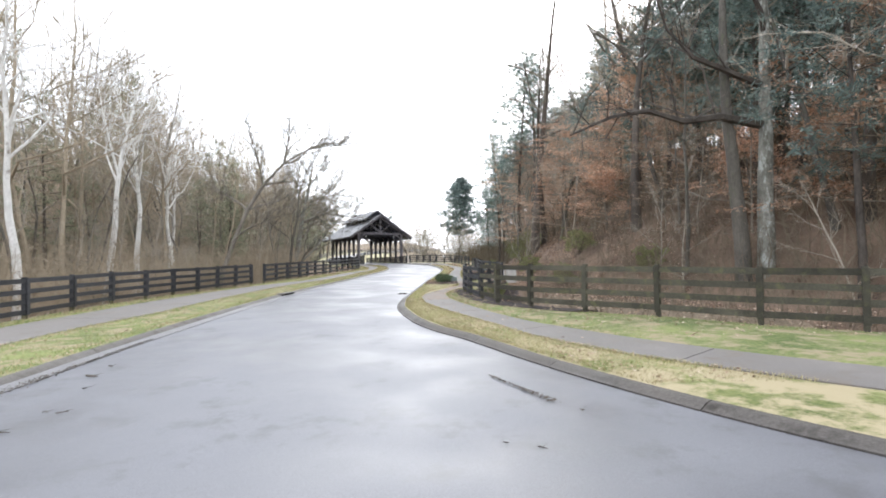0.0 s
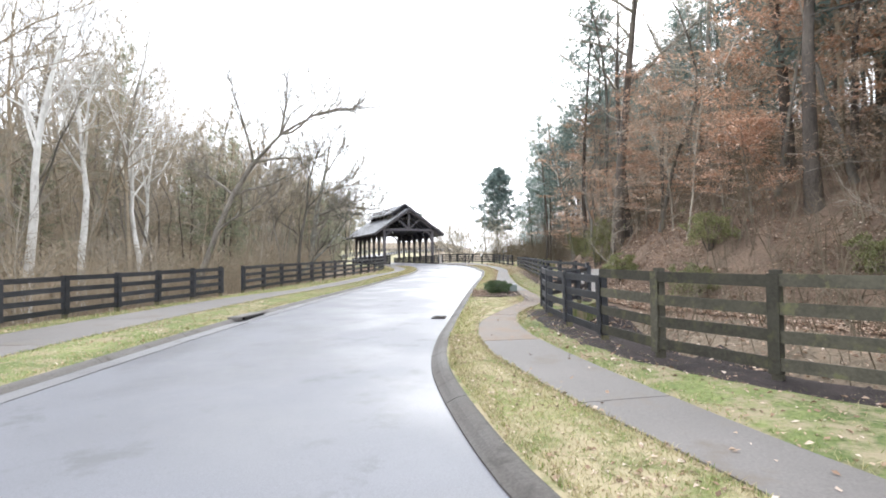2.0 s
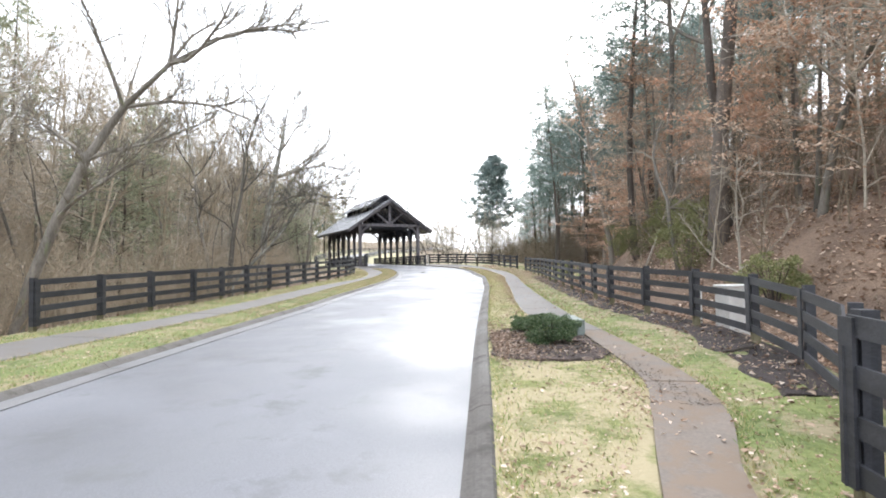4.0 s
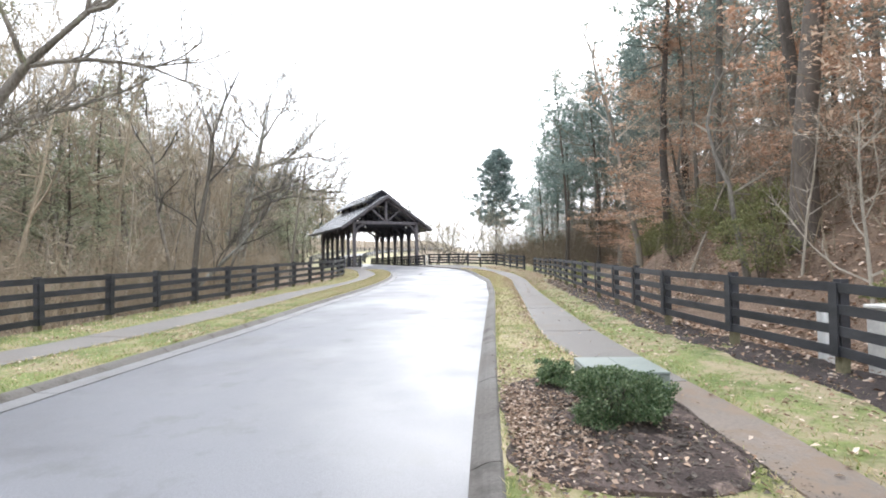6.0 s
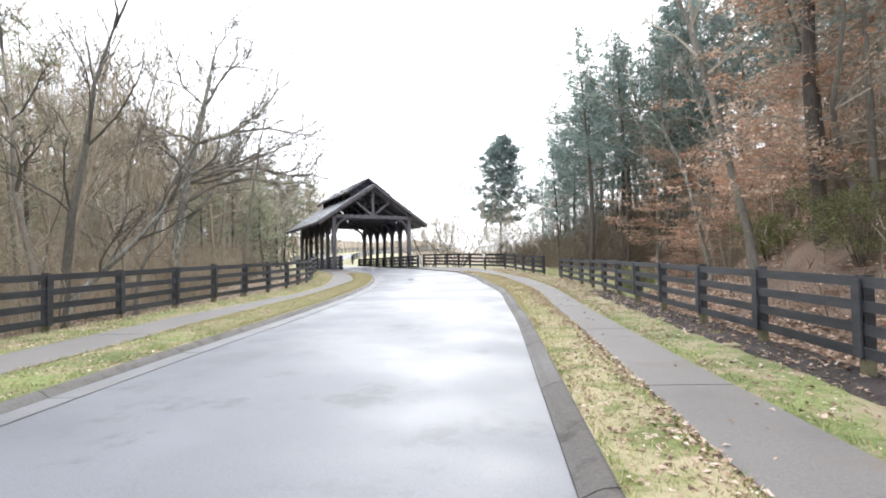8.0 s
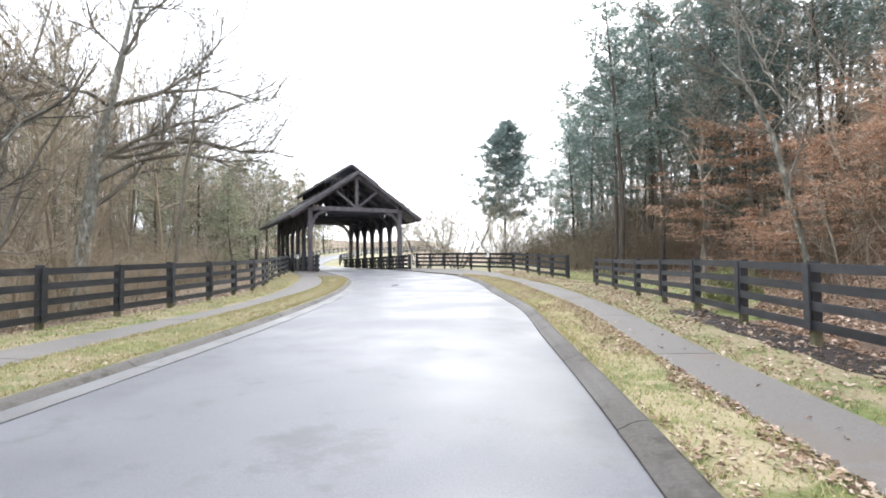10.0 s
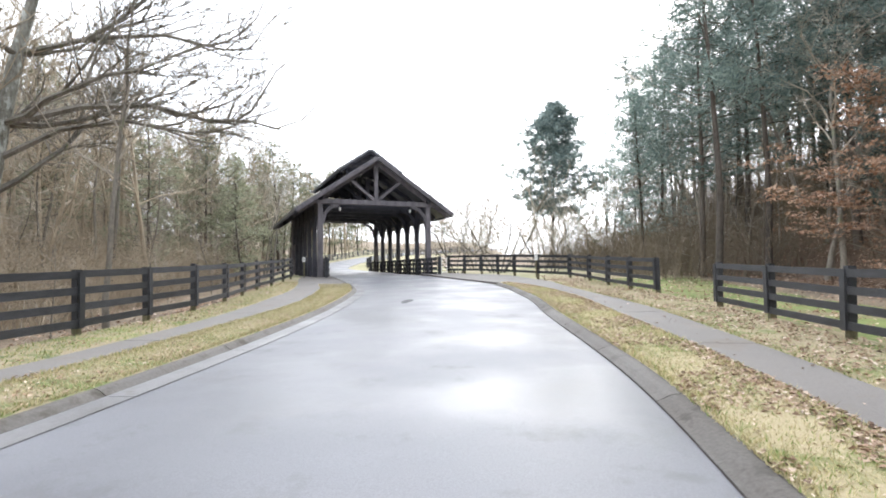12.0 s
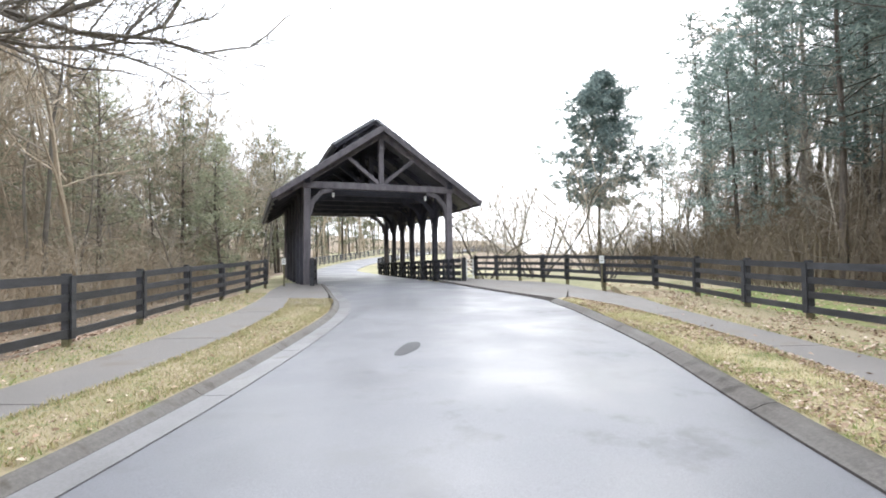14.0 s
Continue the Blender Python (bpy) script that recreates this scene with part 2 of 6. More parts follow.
def raw(name, verts, faces, material, parent=None, label="", smooth=False):
    me = bpy.data.meshes.new(name)
    me.from_pydata(verts, [], faces)
    if smooth:
        me.polygons.foreach_set("use_smooth", [True] * len(me.polygons))
    me.update()
    return link_mesh(name, me, material, parent, label)


def box_bm(sx, sy, sz, bevel=0.0, at=(0, 0, 0)):
    bm = bmesh.new()
    bmesh.ops.create_cube(bm, size=1.0)
    for v in bm.verts:
        v.co = Vector((v.co.x * sx + at[0], v.co.y * sy + at[1], v.co.z * sz + at[2]))
    if bevel:
        bmesh.ops.bevel(bm, geom=list(bm.edges), offset=bevel, segments=1, affect="EDGES")
    return bm


def beam_bm(a, b, w, h, bevel=0.015):
    """A squared timber from a to b, w wide and h high."""
    a, b = Vector(a), Vector(b)
    bm = box_bm(w, (b - a).length, h, bevel)
    d = (b - a).normalized()
    side = d.cross(Vector((0, 0, 1)))
    side = side.normalized() if side.length > 1e-3 else Vector((1, 0, 0))
    up = side.cross(d)
    m = Matrix((side, d, up)).transposed().to_4x4()
    m.translation = (a + b) / 2
    bmesh.ops.transform(bm, matrix=m, verts=bm.verts)
    return bm


def thing(name, at, rz=0, **tags):
    ob = new(name)
    ob.matrix_basis = pose(*at, 0, 0, rz)
    return tagged(ob, **tags)


SLOPE = math.tan(radians(1.6))


def ease(a, b, x):
    t = min(1, max(0, (x - a) / (b - a)))
    return t * t * (3 - 2 * t)


def level(x, y):
    """The height of the road's plane: it climbs gently to the bridge."""
    return SLOPE * y + 0.2 * ease(74, 92, y) + 3.5 * ease(110, 260, y)


def lerp_line(line, y):
    """x at y along a line of (x, y) that rises in y."""
    if y <= line[0][1]:
        return line[0][0]
    for (x0, y0), (x1, y1) in zip(line, line[1:]):
        if y <= y1:
            return x0 + (x1 - x0) * (y - y0) / (y1 - y0)
    return line[-1][0]


def smooth_line(pts, n):
    """n points evenly along a smooth curve through pts."""
    p = np.array([pts[0], *pts, pts[-1]], float)
    p[0], p[-1] = 2 * p[1] - p[2], 2 * p[-2] - p[-3]
    out = []
    for i in range(1, len(p) - 2):
        a, b, c, d = p[i - 1:i + 3]
        for t in np.linspace(0, 1, 12, endpoint=False):
            out.append(0.5 * (2 * b + (c - a) * t + (2 * a - 5 * b + 4 * c - d) * t ** 2 + (3 * b - a - 3 * c + d) * t ** 3))
    out.append(p[-2])
    out = np.array(out)
    s = np.r_[0, np.cumsum(np.linalg.norm(np.diff(out, axis=0), axis=1))]
    w = np.linspace(0, s[-1], n)
    return np.stack([np.interp(w, s, out[:, k]) for k in range(out.shape[1])], 1)


# plan lines: x, y of the kerbs' backs, the footpaths' edges and the fences
KERB_L = [(-5.45, -22), (-6.45, -8), (-7.25, 2), (-7.77, 8.7), (-8.08, 12), (-8.5, 19), (-8.7, 26), (-8.6, 31), (-8.36, 36), (-8.12, 40), (-7.94, 43), (-7.82, 48), (-7.59, 53), (-7.45, 58), (-7.5, 62), (-7.7, 66), (-8.09, 70), (-8.76, 74.3), (-9.5, 78), (-10.48, 81), (-11.68, 83.6), (-13.2, 86.9), (-14.7, 90.0)]
KERB_R = [(30.0, -6), (22.0, -4.6), (14.0, -1.5), (9.0, 1.5), (6.2, 4.0), (4.56, 5.8), (3.19, 7.8), (1.92, 10.2), (0.67, 13), (-0.12, 14.4), (-0.89, 16.5), (-1.65, 20), (-1.82, 23), (-1.74, 26), (-1.57, 31), (-1.44, 35), (-1.22, 40), (-0.92, 46), (-0.63, 52), (-0.54, 57), (-0.48, 62), (-1.02, 69), (-1.31, 74), (-2.05, 79), (-2.75, 81.9)]
BRIDGE_C, BRIDGE_TURN, BRIDGE_W, BRIDGE_L = Vector((-11.87, 91.82, 0)), 30.2, 8.13, 14.5
BD = Vector((-math.sin(radians(BRIDGE_TURN)), math.cos(radians(BRIDGE_TURN)), 0))
BR = Vector((math.cos(radians(BRIDGE_TURN)), math.sin(radians(BRIDGE_TURN)), 0))


def bridge_xy(r, d):
    p = BRIDGE_C + BR * r + BD * d
    return (p.x, p.y)


FAR_ROAD = [(-25.0, 119), (-29.0, 135), (-31.5, 152), (-32.0, 170), (-29.8, 188), (-23.5, 206), (-8, 228), (20, 250)]
ROAD_L = KERB_L + [bridge_xy(-3.3, 15), (-28.0, 120.2), (-32.1, 135.8), (-34.7, 152.3), (-35.2, 170), (-32.9, 189), (-26.2, 207.8), (-10, 230.5), (18.5, 253)]
ROAD_R = KERB_R + [(-4.6, 85.6), (-6.8, 89.6), bridge_xy(3.3, 0), bridge_xy(3.3, 15), (-22.0, 117.8), (-25.9, 134.2), (-28.3, 151.7), (-28.8, 170), (-26.7, 187), (-20.8, 204.2), (-6, 225.5), (21.5, 247)]
PATH_L_IN = [(-8.6, -20), (-9.6, 0), (-10.61, 12.3), (-10.77, 15.3), (-10.58, 19), (-10.83, 26), (-10.62, 33), (-10.03, 38), (-9.62, 40.4), (-9.42, 42.5), (-9.21, 47.5), (-9.21, 52), (-9.03, 57), (-8.89, 62), (-9.14, 67), (-9.33, 69.8), (-9.64, 72.2), (-10.4, 75.5), (-11.49, 79.3), (-13.25, 83.5), (-15.6, 89.4)]
PATH_L_OUT = [(-11.2, -20), (-12.0, 0), (-13.06, 13), (-13.47, 18.8), (-13.43, 24.4), (-13.0, 31), (-12.2, 36), (-11.16, 39.4), (-10.93, 42.1), (-10.79, 44.5), (-10.7, 48), (-10.6, 53), (-10.1, 58), (-9.75, 62), (-10.12, 67), (-10.79, 70.8), (-11.67, 74.5), (-12.45, 78), (-13.78, 82), (-15.4, 86), (-17.2, 91.2)]
PATH_R_IN = [(16.0, 2.4), (10.5, 4.6), (6.5, 7.3), (3.64, 10.2), (2.08, 12.6), (1.04, 15.5), (-0.09, 18.4), (-0.89, 21), (-1.18, 23), (-1.18, 24.8), (-1.02, 26.6), (-0.61, 28.2), (0.1, 29.8), (0.58, 31.3), (0.7, 33), (0.62, 35), (0.16, 37.2), (-0.18, 39.5), (-0.12, 43), (0.22, 49), (0.46, 55), (0.77, 60), (0.73, 64), (0.48, 68), (0.19, 73.5), (-0.4, 77), (-1.2, 79.7), (-2.4, 82.2)]
PATH_R_OUT = [(17.0, 4.0), (11.3, 6.2), (7.36, 8.9), (4.87, 11.4), (3.32, 13.6), (2.19, 15.6), (1.36, 18), (0.54, 20.9), (0.08, 23), (-0.11, 25), (-0.01, 26.8), (0.4, 28.4), (1.0, 29.8), (1.31, 31.2), (1.36, 33), (1.29, 35), (1.16, 37.2), (1.08, 39.5), (1.07, 43), (1.18, 49), (1.38, 55), (1.68, 60.5), (1.72, 64), (1.6, 70), (0.97, 75), (0.15, 80), (-0.28, 84), (-2.1, 88.2)]
FENCE_L = [(-13.4, 7.6), (-13.5, 10), (-13.7, 12.4), (-13.85, 14.8), (-14.1, 17.2), (-14.4, 19.8), (-14.6, 22.4), (-14.5, 24.8), (-14.35, 27), (-14.05, 29), (-13.85, 31), (-13.6, 33.1), (-13.4, 35.2)]
FENCE_L2 = [(-13.1, 36.9), (-13.05, 39.3), (-12.9, 41.6), (-12.6, 43.8), (-12.5, 46), (-12.35, 48.2), (-12.15, 50.5), (-12.0, 52.9), (-11.9, 55.5), (-11.8, 57.9), (-11.6, 60.2), (-11.45, 62.4), (-11.4, 64.7), (-11.6, 67.1), (-11.85, 69.5), (-12.5, 72.4), (-13.5, 75.5), (-14.4, 78.6), (-15.0, 81.4), (-15.7, 84.4), (-16.6, 87.6)]
FENCE_R1 = [(14.4, 10.6), (12.2, 11.6), (10.05, 12.6), (8.3, 13.9), (6.4, 15.9), (4.55, 17.3), (3.0, 18.8), (1.95, 20.4), (1.45, 22.2), (1.08, 24.2), (0.88, 26.2), (0.95, 27.8)]
FENCE_R2 = [(0.95, 27.8), (2.4, 29.9), (3.2, 31.9), (3.6, 34.1), (3.5, 36.4), (3.15, 38.7), (2.88, 41.2), (2.88, 43.4), (2.93, 45.6), (2.95, 48), (3.0, 50.4), (3.05, 52.8), (3.1, 55.1), (3.2, 57.4), (3.3, 59.7), (3.38, 62), (3.42, 64.4), (3.45, 67.1), (3.39, 69.8)]
FENCE_R3 = [(3.1, 74.6), (2.65, 76.9), (2.2, 79.2), (1.85, 82.3), (1.2, 85.2), (-0.5, 87.2), (-1.9, 89.4), (-3.0, 90.8), (-4.2, 92.2), (-5.5, 93.2), (-6.8, 94.4)]
HILL_R = [(18, -20), (18, 0), (16, 10), (13, 16), (10.5, 22), (7.4, 28), (5.2, 33), (3.9, 38), (3.7, 44), (4.0, 54), (6.0, 60), (9.6, 66), (14.0, 74), (13.0, 84), (9.5, 93), (8.0, 110), (22, 150), (60, 230), (70, 400)]


def ground_z(x, y):
    """The height of the natural ground."""
    p = level(x, y)
    xl = lerp_line(FENCE_L + FENCE_L2, y) - 0.3 if y < 88 else -18 - 0.4 * (min(y, 175) - 88)
    xr = lerp_line(HILL_R, y)
    z = p - 0.12
    if x < xl:
        d = xl - x
        z -= 0.9 * ease(0, 5, d)
        z += 17 * ease(10, 55, d) * 1.25 * (1 - 0.75 * ease(120, 230, y))
    if x > xr:
        d = x - xr
        z += (0.62 * d if d < 6 else 3.72 + 0.48 * (d - 6) if d < 40 else 20 + 0.2 * (d - 40)) * (1 - 0.6 * ease(110, 220, y)) * ease(0, 4, d)
    # a ditch behind the fence beside the first bend
    if 8 < y < 34:
        f = lerp_line(FENCE_R1, y)
        d = x - f
        z -= 0.9 * ease(0.2, 1.4, d) * (1 - ease(2.6, 5.0, d)) * ease(8, 13, y) * (1 - ease(28, 33, y))
    far = ease(8, 40, max(xl - x, x - xr, 0)) + ease(130, 200, y)
    z += 5 * ease(205, 330, y) * (1 - 0.85 * ease(-30, -2, x))
    z -= 0.0265 * max(0, min(y, 260) - 112) * ease(-17, -5, x)
    z += 0.12 * noise.noise((x * 0.25, y * 0.25, 0)) * ease(0.5, 4, max(xl - x, x - xr, 0)) + 1.2 * far * noise.noise((x * 0.03, y * 0.03, 3))
    return z


def strip(name, left, right, lift, material, n, cross=4, skirt=0.3, crown=0.0, rough=0.0, label="", category="", y_max=None):
    """A sheet with sides between two plan lines, lying lift above the road's plane."""
    a, b = smooth_line(left, n), smooth_line(right, n)
    verts, faces = [], []
    for i in range(n):
        for j in range(cross + 1):
            t = j / cross
            x, y = a[i] * (1 - t) + b[i] * t
            z = level(x, y) + lift + crown * 4 * t * (1 - t)
            if rough and 0 < j < cross:
                z += rough * noise.noise((x * 1.7, y * 1.7, 7)) + rough
            verts.append((x, y, z))
    w = cross + 1
    for i in range(n - 1):
        for j in range(cross):
            k = i * w + j
            faces.append((k, k + 1, k + w + 1, k + w))
    edge = [i * w for i in range(n)] + [(n - 1) * w + j for j in range(1, w)] + [i * w + cross for i in range(n - 2, -1, -1)] + [j for j in range(cross - 1, 0, -1)]
    base, m = len(verts), len(edge)
    verts += [verts[k] for k in edge] + [(verts[k][0], verts[k][1], verts[k][2] - skirt) for k in edge]
    for i in range(m):
        faces.append((base + i, base + m + i, base + m + (i + 1) % m, base + (i + 1) % m))
    ob = raw(name, verts, faces, material, None, "", True)
    return tagged(ob, label=label, category=category, kind="structure")


# ---- ground ----
def build_ground():
    xs = np.r_[-420, -300, -220, -170, -135, -110, np.arange(-96, -30, 4.0), np.arange(-30, -10, 1.0), np.arange(-10, 22, 0.75), np.arange(22, 60, 3.0), np.arange(60, 110, 8.0), 130, 170, 220, 300, 420]
    ys = np.r_[-160, -110, -70, -45, np.arange(-30, 0, 3.0), np.arange(0, 112, 1.0), np.arange(112, 220, 4.0), 235, 255, 280, 310, 350, 400, 480, 600, 800]
    verts = [(x, y, ground_z(x, y)) for y in ys for x in xs]
    w = len(xs)
    faces = [(j * w + i, j * w + i + 1, (j + 1) * w + i + 1, (j + 1) * w + i) for j in range(len(ys) - 1) for i in range(w - 1)]
    ob = raw("ground", verts, faces, M_LITTER, None, "", True)
    ob.data.materials.append(M_FIELD)
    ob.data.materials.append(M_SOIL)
    ob.data.materials.append(M_BANK)
    ob.data.materials.append(M_MOSS)
    for k, p in enumerate(ob.data.polygons):
        c = p.center
        if c.y > 88 and c.y < 225 and not (c.y > 126 and c.x > -18) and -19 - 0.36 * (min(c.y, 175) - 88) < c.x < lerp_line(HILL_R, c.y) - 2:
            p.material_index = 1
        elif 60 < c.y <= 88 and 2.0 < c.x < min(9, lerp_line(HILL_R, c.y) - 0.5):
            p.material_index = 4
        # darker ground colour in a band along the ditch behind the first fence
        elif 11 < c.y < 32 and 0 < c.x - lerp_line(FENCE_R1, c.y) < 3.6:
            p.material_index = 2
        elif c.x > lerp_line(HILL_R, c.y) - 2 and c.y < 130:
            p.material_index = 3
    tagged(ob, "brown leaf litter on the wooded valley floor and slopes", "ground", kind="structure")


build_ground()


def inner(line, d):
    """A plan line moved d to its right."""
    p = np.array(line, float)
    t = np.gradient(p, axis=0)
    t /= np.linalg.norm(t, axis=1)[:, None]
    return [tuple(q) for q in p + np.stack([t[:, 1], -t[:, 0]], 1) * d]


strip("road", inner(ROAD_L, 0.2), inner(ROAD_R, -0.18), 0.0, M_ASPHALT, 420, 8, 0.25, 0.05, label="wet grey asphalt road curving gently uphill to the bridge", category="road")
strip("verge_left", inner(PATH_L_IN[:-2], -0.02), inner(KERB_L[:-4] + [(-10.0, 79.2)], 0.02), 0.1, M_VERGE, 160, 5, 0.4, 0.02, 0.02, "strip of patchy winter grass beside the kerb", "grass verge")
strip("verge_fence_left", inner([(x - 0.35, y) for x, y in FENCE_L + FENCE_L2], 0), inner(PATH_L_OUT[:-1], 0.02), 0.08, M_VERGE, 160, 6, 0.5, 0.02, 0.02, "strip of grass between footpath and fence", "grass verge")
strip("verge_right", inner(KERB_R[1:], -0.02), inner(PATH_R_IN, 0.02), 0.1, M_STRAW_TURF, 200, 6, 0.4, 0.02, 0.02, "straw-coloured winter grass beside the kerb", "grass verge")
FENCE_R_ALL = [(20, 8.8)] + FENCE_R1[:-1] + FENCE_R2[:-1] + [(3.39, 69.8), (3.25, 72.2)] + FENCE_R3[:6]
strip("verge_fence_right", inner(PATH_R_OUT[:-1], -0.02), inner([(x + 0.35, y) for x, y in FENCE_R_ALL], 0), 0.1, M_VERGE, 200, 6, 0.6, 0.03, 0.02, "mossy winter grass between footpath and fence", "grass verge")
strip("apron_left", [(-11.9, 79.25), (-13.3, 83.5), (-15.7, 89.5)], [(-10.05, 79.25), (-11.75, 83.65), (-14.75, 90.05)], 0.105, M_PATH, 24, 4, 0.4, 0.0, 0.0, "grey concrete apron between footpath and bridge mouth", "pavement")
# paved corner that closes the verge at the bridge mouth
strip("verge_bridge_right", [(-2.55, 81.4), (-2.9, 82.4), (-5.0, 85.7), (-7.2, 89.7), bridge_xy(3.4, 0)], [(-1.9, 88.3), (-3.1, 90.5), (-5.6, 93.0), bridge_xy(5.6, 0.6)], 0.09, M_PATH, 20, 4, 0.4, 0.0, 0.0, "grey concrete apron beside the bridge mouth", "pavement")


def even(left, right, n):
    """Two plan lines cut at the same n heights of y, so that what runs across lies square."""
    a, b = smooth_line(left, 900), smooth_line(right, 900)
    t = np.linspace(0, 1, n)
    ya = np.interp(t, np.linspace(0, 1, 900), a[:, 1])
    pa = np.stack([np.interp(ya, a[:, 1], a[:, 0]), ya], 1)
    near = np.maximum.accumulate([int(np.argmin(((b - p) ** 2).sum(1))) for p in pa])
    near[0], near[-1] = 0, 899
    return pa, b[near]


def slabs(name, left, right, lift, length, material, label):
    """A footpath of slabs with open joints."""
    top = tagged(new(name), label, "footpath", kind="structure")
    total = sum(math.dist(a, b) for a, b in zip(left, left[1:]))
    count = max(2, int(total / length))
    k = 9
    a, b = even(left, right, count * k + 1)
    for i in range(count):
        verts, faces = [], []
        for j in range(k + 1):
            t = j - 0.012 * k / 2 if j == k else j
            q = min(i * k + t, count * k)
            f, u = int(q), q - int(q)
            pa = a[f] if u == 0 else a[f] * (1 - u) + a[min(f + 1, count * k)] * u
            pb = b[f] if u == 0 else b[f] * (1 - u) + b[min(f + 1, count * k)] * u
            for s in (0, 0.5, 1):
                x, y = pa * (1 - s) + pb * s
                verts.append((x, y, level(x, y) + lift + 0.012 * s * (1 - s)))
            for p in (pa, pb):
                verts.append((*p, level(*p) + lift - 0.3))
        for j in range(k):
            o, q = j * 5, j * 5 + 5
            faces += [(o, o + 1, q + 1, q), (o + 1, o + 2, q + 2, q + 1), (o + 3, o, q, q + 3), (o + 2, o + 4, q + 4, q + 2)]
        e = k * 5
        faces += [(3, 4, 2, 1, 0), (e, e + 1, e + 2, e + 4, e + 3)]
        stained = name == "footpath_right" and 24 < a[i * k + 4][1] < 35
        raw("slab", verts, faces, M_CLAY if stained else material, top, "slab stained tan by washed clay" if stained else "")
    return top


slabs("footpath_left", PATH_L_OUT, PATH_L_IN, 0.115, 4.6, M_PATH, "damp grey concrete footpath beside the black fence")
slabs("footpath_right", PATH_R_IN, PATH_R_OUT, 0.125, 4.6, M_PATH, "damp grey concrete footpath that jogs round a utility box")


def kerb(name, line, side, label):
    """Rolled concrete kerb in cast lengths; side: +1 if the road lies to the right of the line."""
    top = tagged(new(name), label, "kerb", kind="structure")
    total = sum(math.dist(a, b) for a, b in zip(line, line[1:]))
    count, k = int(total / 3.0), 5
    p = smooth_line(line, count * k + 1)
    t = np.gradient(p, axis=0)
    t /= np.linalg.norm(t, axis=1)[:, None]
    nrm = np.stack([t[:, 1], -t[:, 0]], 1) * side
    w = 0.2 if side > 0 else 0.3
    cuts = [("kerb_length", M_KERB_DARK, [(0, -0.3), (0, 0.105), (0.03, 0.115), (w * 0.4, 0.105), (w * 0.6, 0.085), (w * 0.85, 0.045), (w, 0.028), (w, -0.3)])]
    if side > 0:
        cuts.append(("gutter_pan", M_PAN, [(w + 0.004, -0.3), (w + 0.004, 0.024), (w + 0.12, 0.02), (w + 0.38, 0.024), (w + 0.38, -0.3)]))
    for i in range(count):
        for piece_name, material, prof in cuts:
            verts, faces = [], []
            for j in range(k + 1):
                q = i * k + j
                o = p[q] - (t[q] * 0.018 if j == k else 0)
                for d, h in prof:
                    x, y = o + nrm[q] * d
                    verts.append((x, y, level(x, y) + h))
            m = len(prof)
            for j in range(k):
                for e in range(m - 1):
                    c = j * m + e
                    f = (c, c + 1, c + m + 1, c + m)
                    faces.append(f if side > 0 else f[::-1])
            faces += [tuple(range(m)), tuple(range(k * m, k * m + m))[::-1]]
            raw(piece_name, verts, faces, M_KERB if side > 0 and material is M_KERB_DARK else material, top)
    return top


kerb("kerb_left", KERB_L, 1, "rolled concrete kerb, stained at the joints")
kerb("kerb_right", KERB_R, -1, "rolled concrete kerb, stained at the joints")


# ---- covered bridge ----
def arch_bracket(w, drop, thick, depth):
    """A board cut below to a pointed arch, w wide; its legs run down drop metres."""
    bm = bmesh.new()
    n = 10
    pts = [(-w / 2, 0), (w / 2, 0), (w / 2, -drop)]
    for i in range(n + 1):
        u = i / n
        x = w / 2 * (1 - 2 * u)
        s = abs(2 * u - 1)
        pts.append((x * 0.94, -depth - (drop - depth) * s ** 2.1))
    pts.append((-w / 2, -drop))
    front = [bm.verts.new((x, -thick / 2, z)) for x, z in pts]
    f = bm.faces.new(front)
    ext = bmesh.ops.extrude_face_region(bm, geom=[f])
    bmesh.ops.translate(bm, vec=(0, thick, 0), verts=[v for v in ext["geom"] if isinstance(v, bmesh.types.BMVert)])
    bmesh.ops.recalc_face_normals(bm, faces=bm.faces)
    return bm


def roof_slope(x0, z0, x1, z1, ya, yb, thick, courses):
    """A shingled slope from the ridge (x0, z0) down to the eave (x1, z1), in stepped courses."""
    verts, faces = [], []
    L = math.hypot(x1 - x0, z1 - z0)
    nx, nz = (z0 - z1) / L * (1 if x1 > x0 else -1), abs(x1 - x0) / L
    prof = []
    for i in range(courses):
        u, v = i / courses, (i + 1) / courses
        prof.append((x0 + (x1 - x0) * u + nx * (thick - 0.03), z0 + (z1 - z0) * u + nz * (thick - 0.03)))
        prof.append((x0 + (x1 - x0) * v + nx * thick, z0 + (z1 - z0) * v + nz * thick))
    prof += [(x1, z1), (x0, z0)]
    m = len(prof)
    for y in (ya, yb):
        verts += [(x, y, z) for x, z in prof]
    for i in range(m):
        faces.append((i, (i + 1) % m, m + (i + 1) % m, m + i))
    faces += [tuple(range(m))[::-1], tuple(range(m, 2 * m))]
    return verts, faces


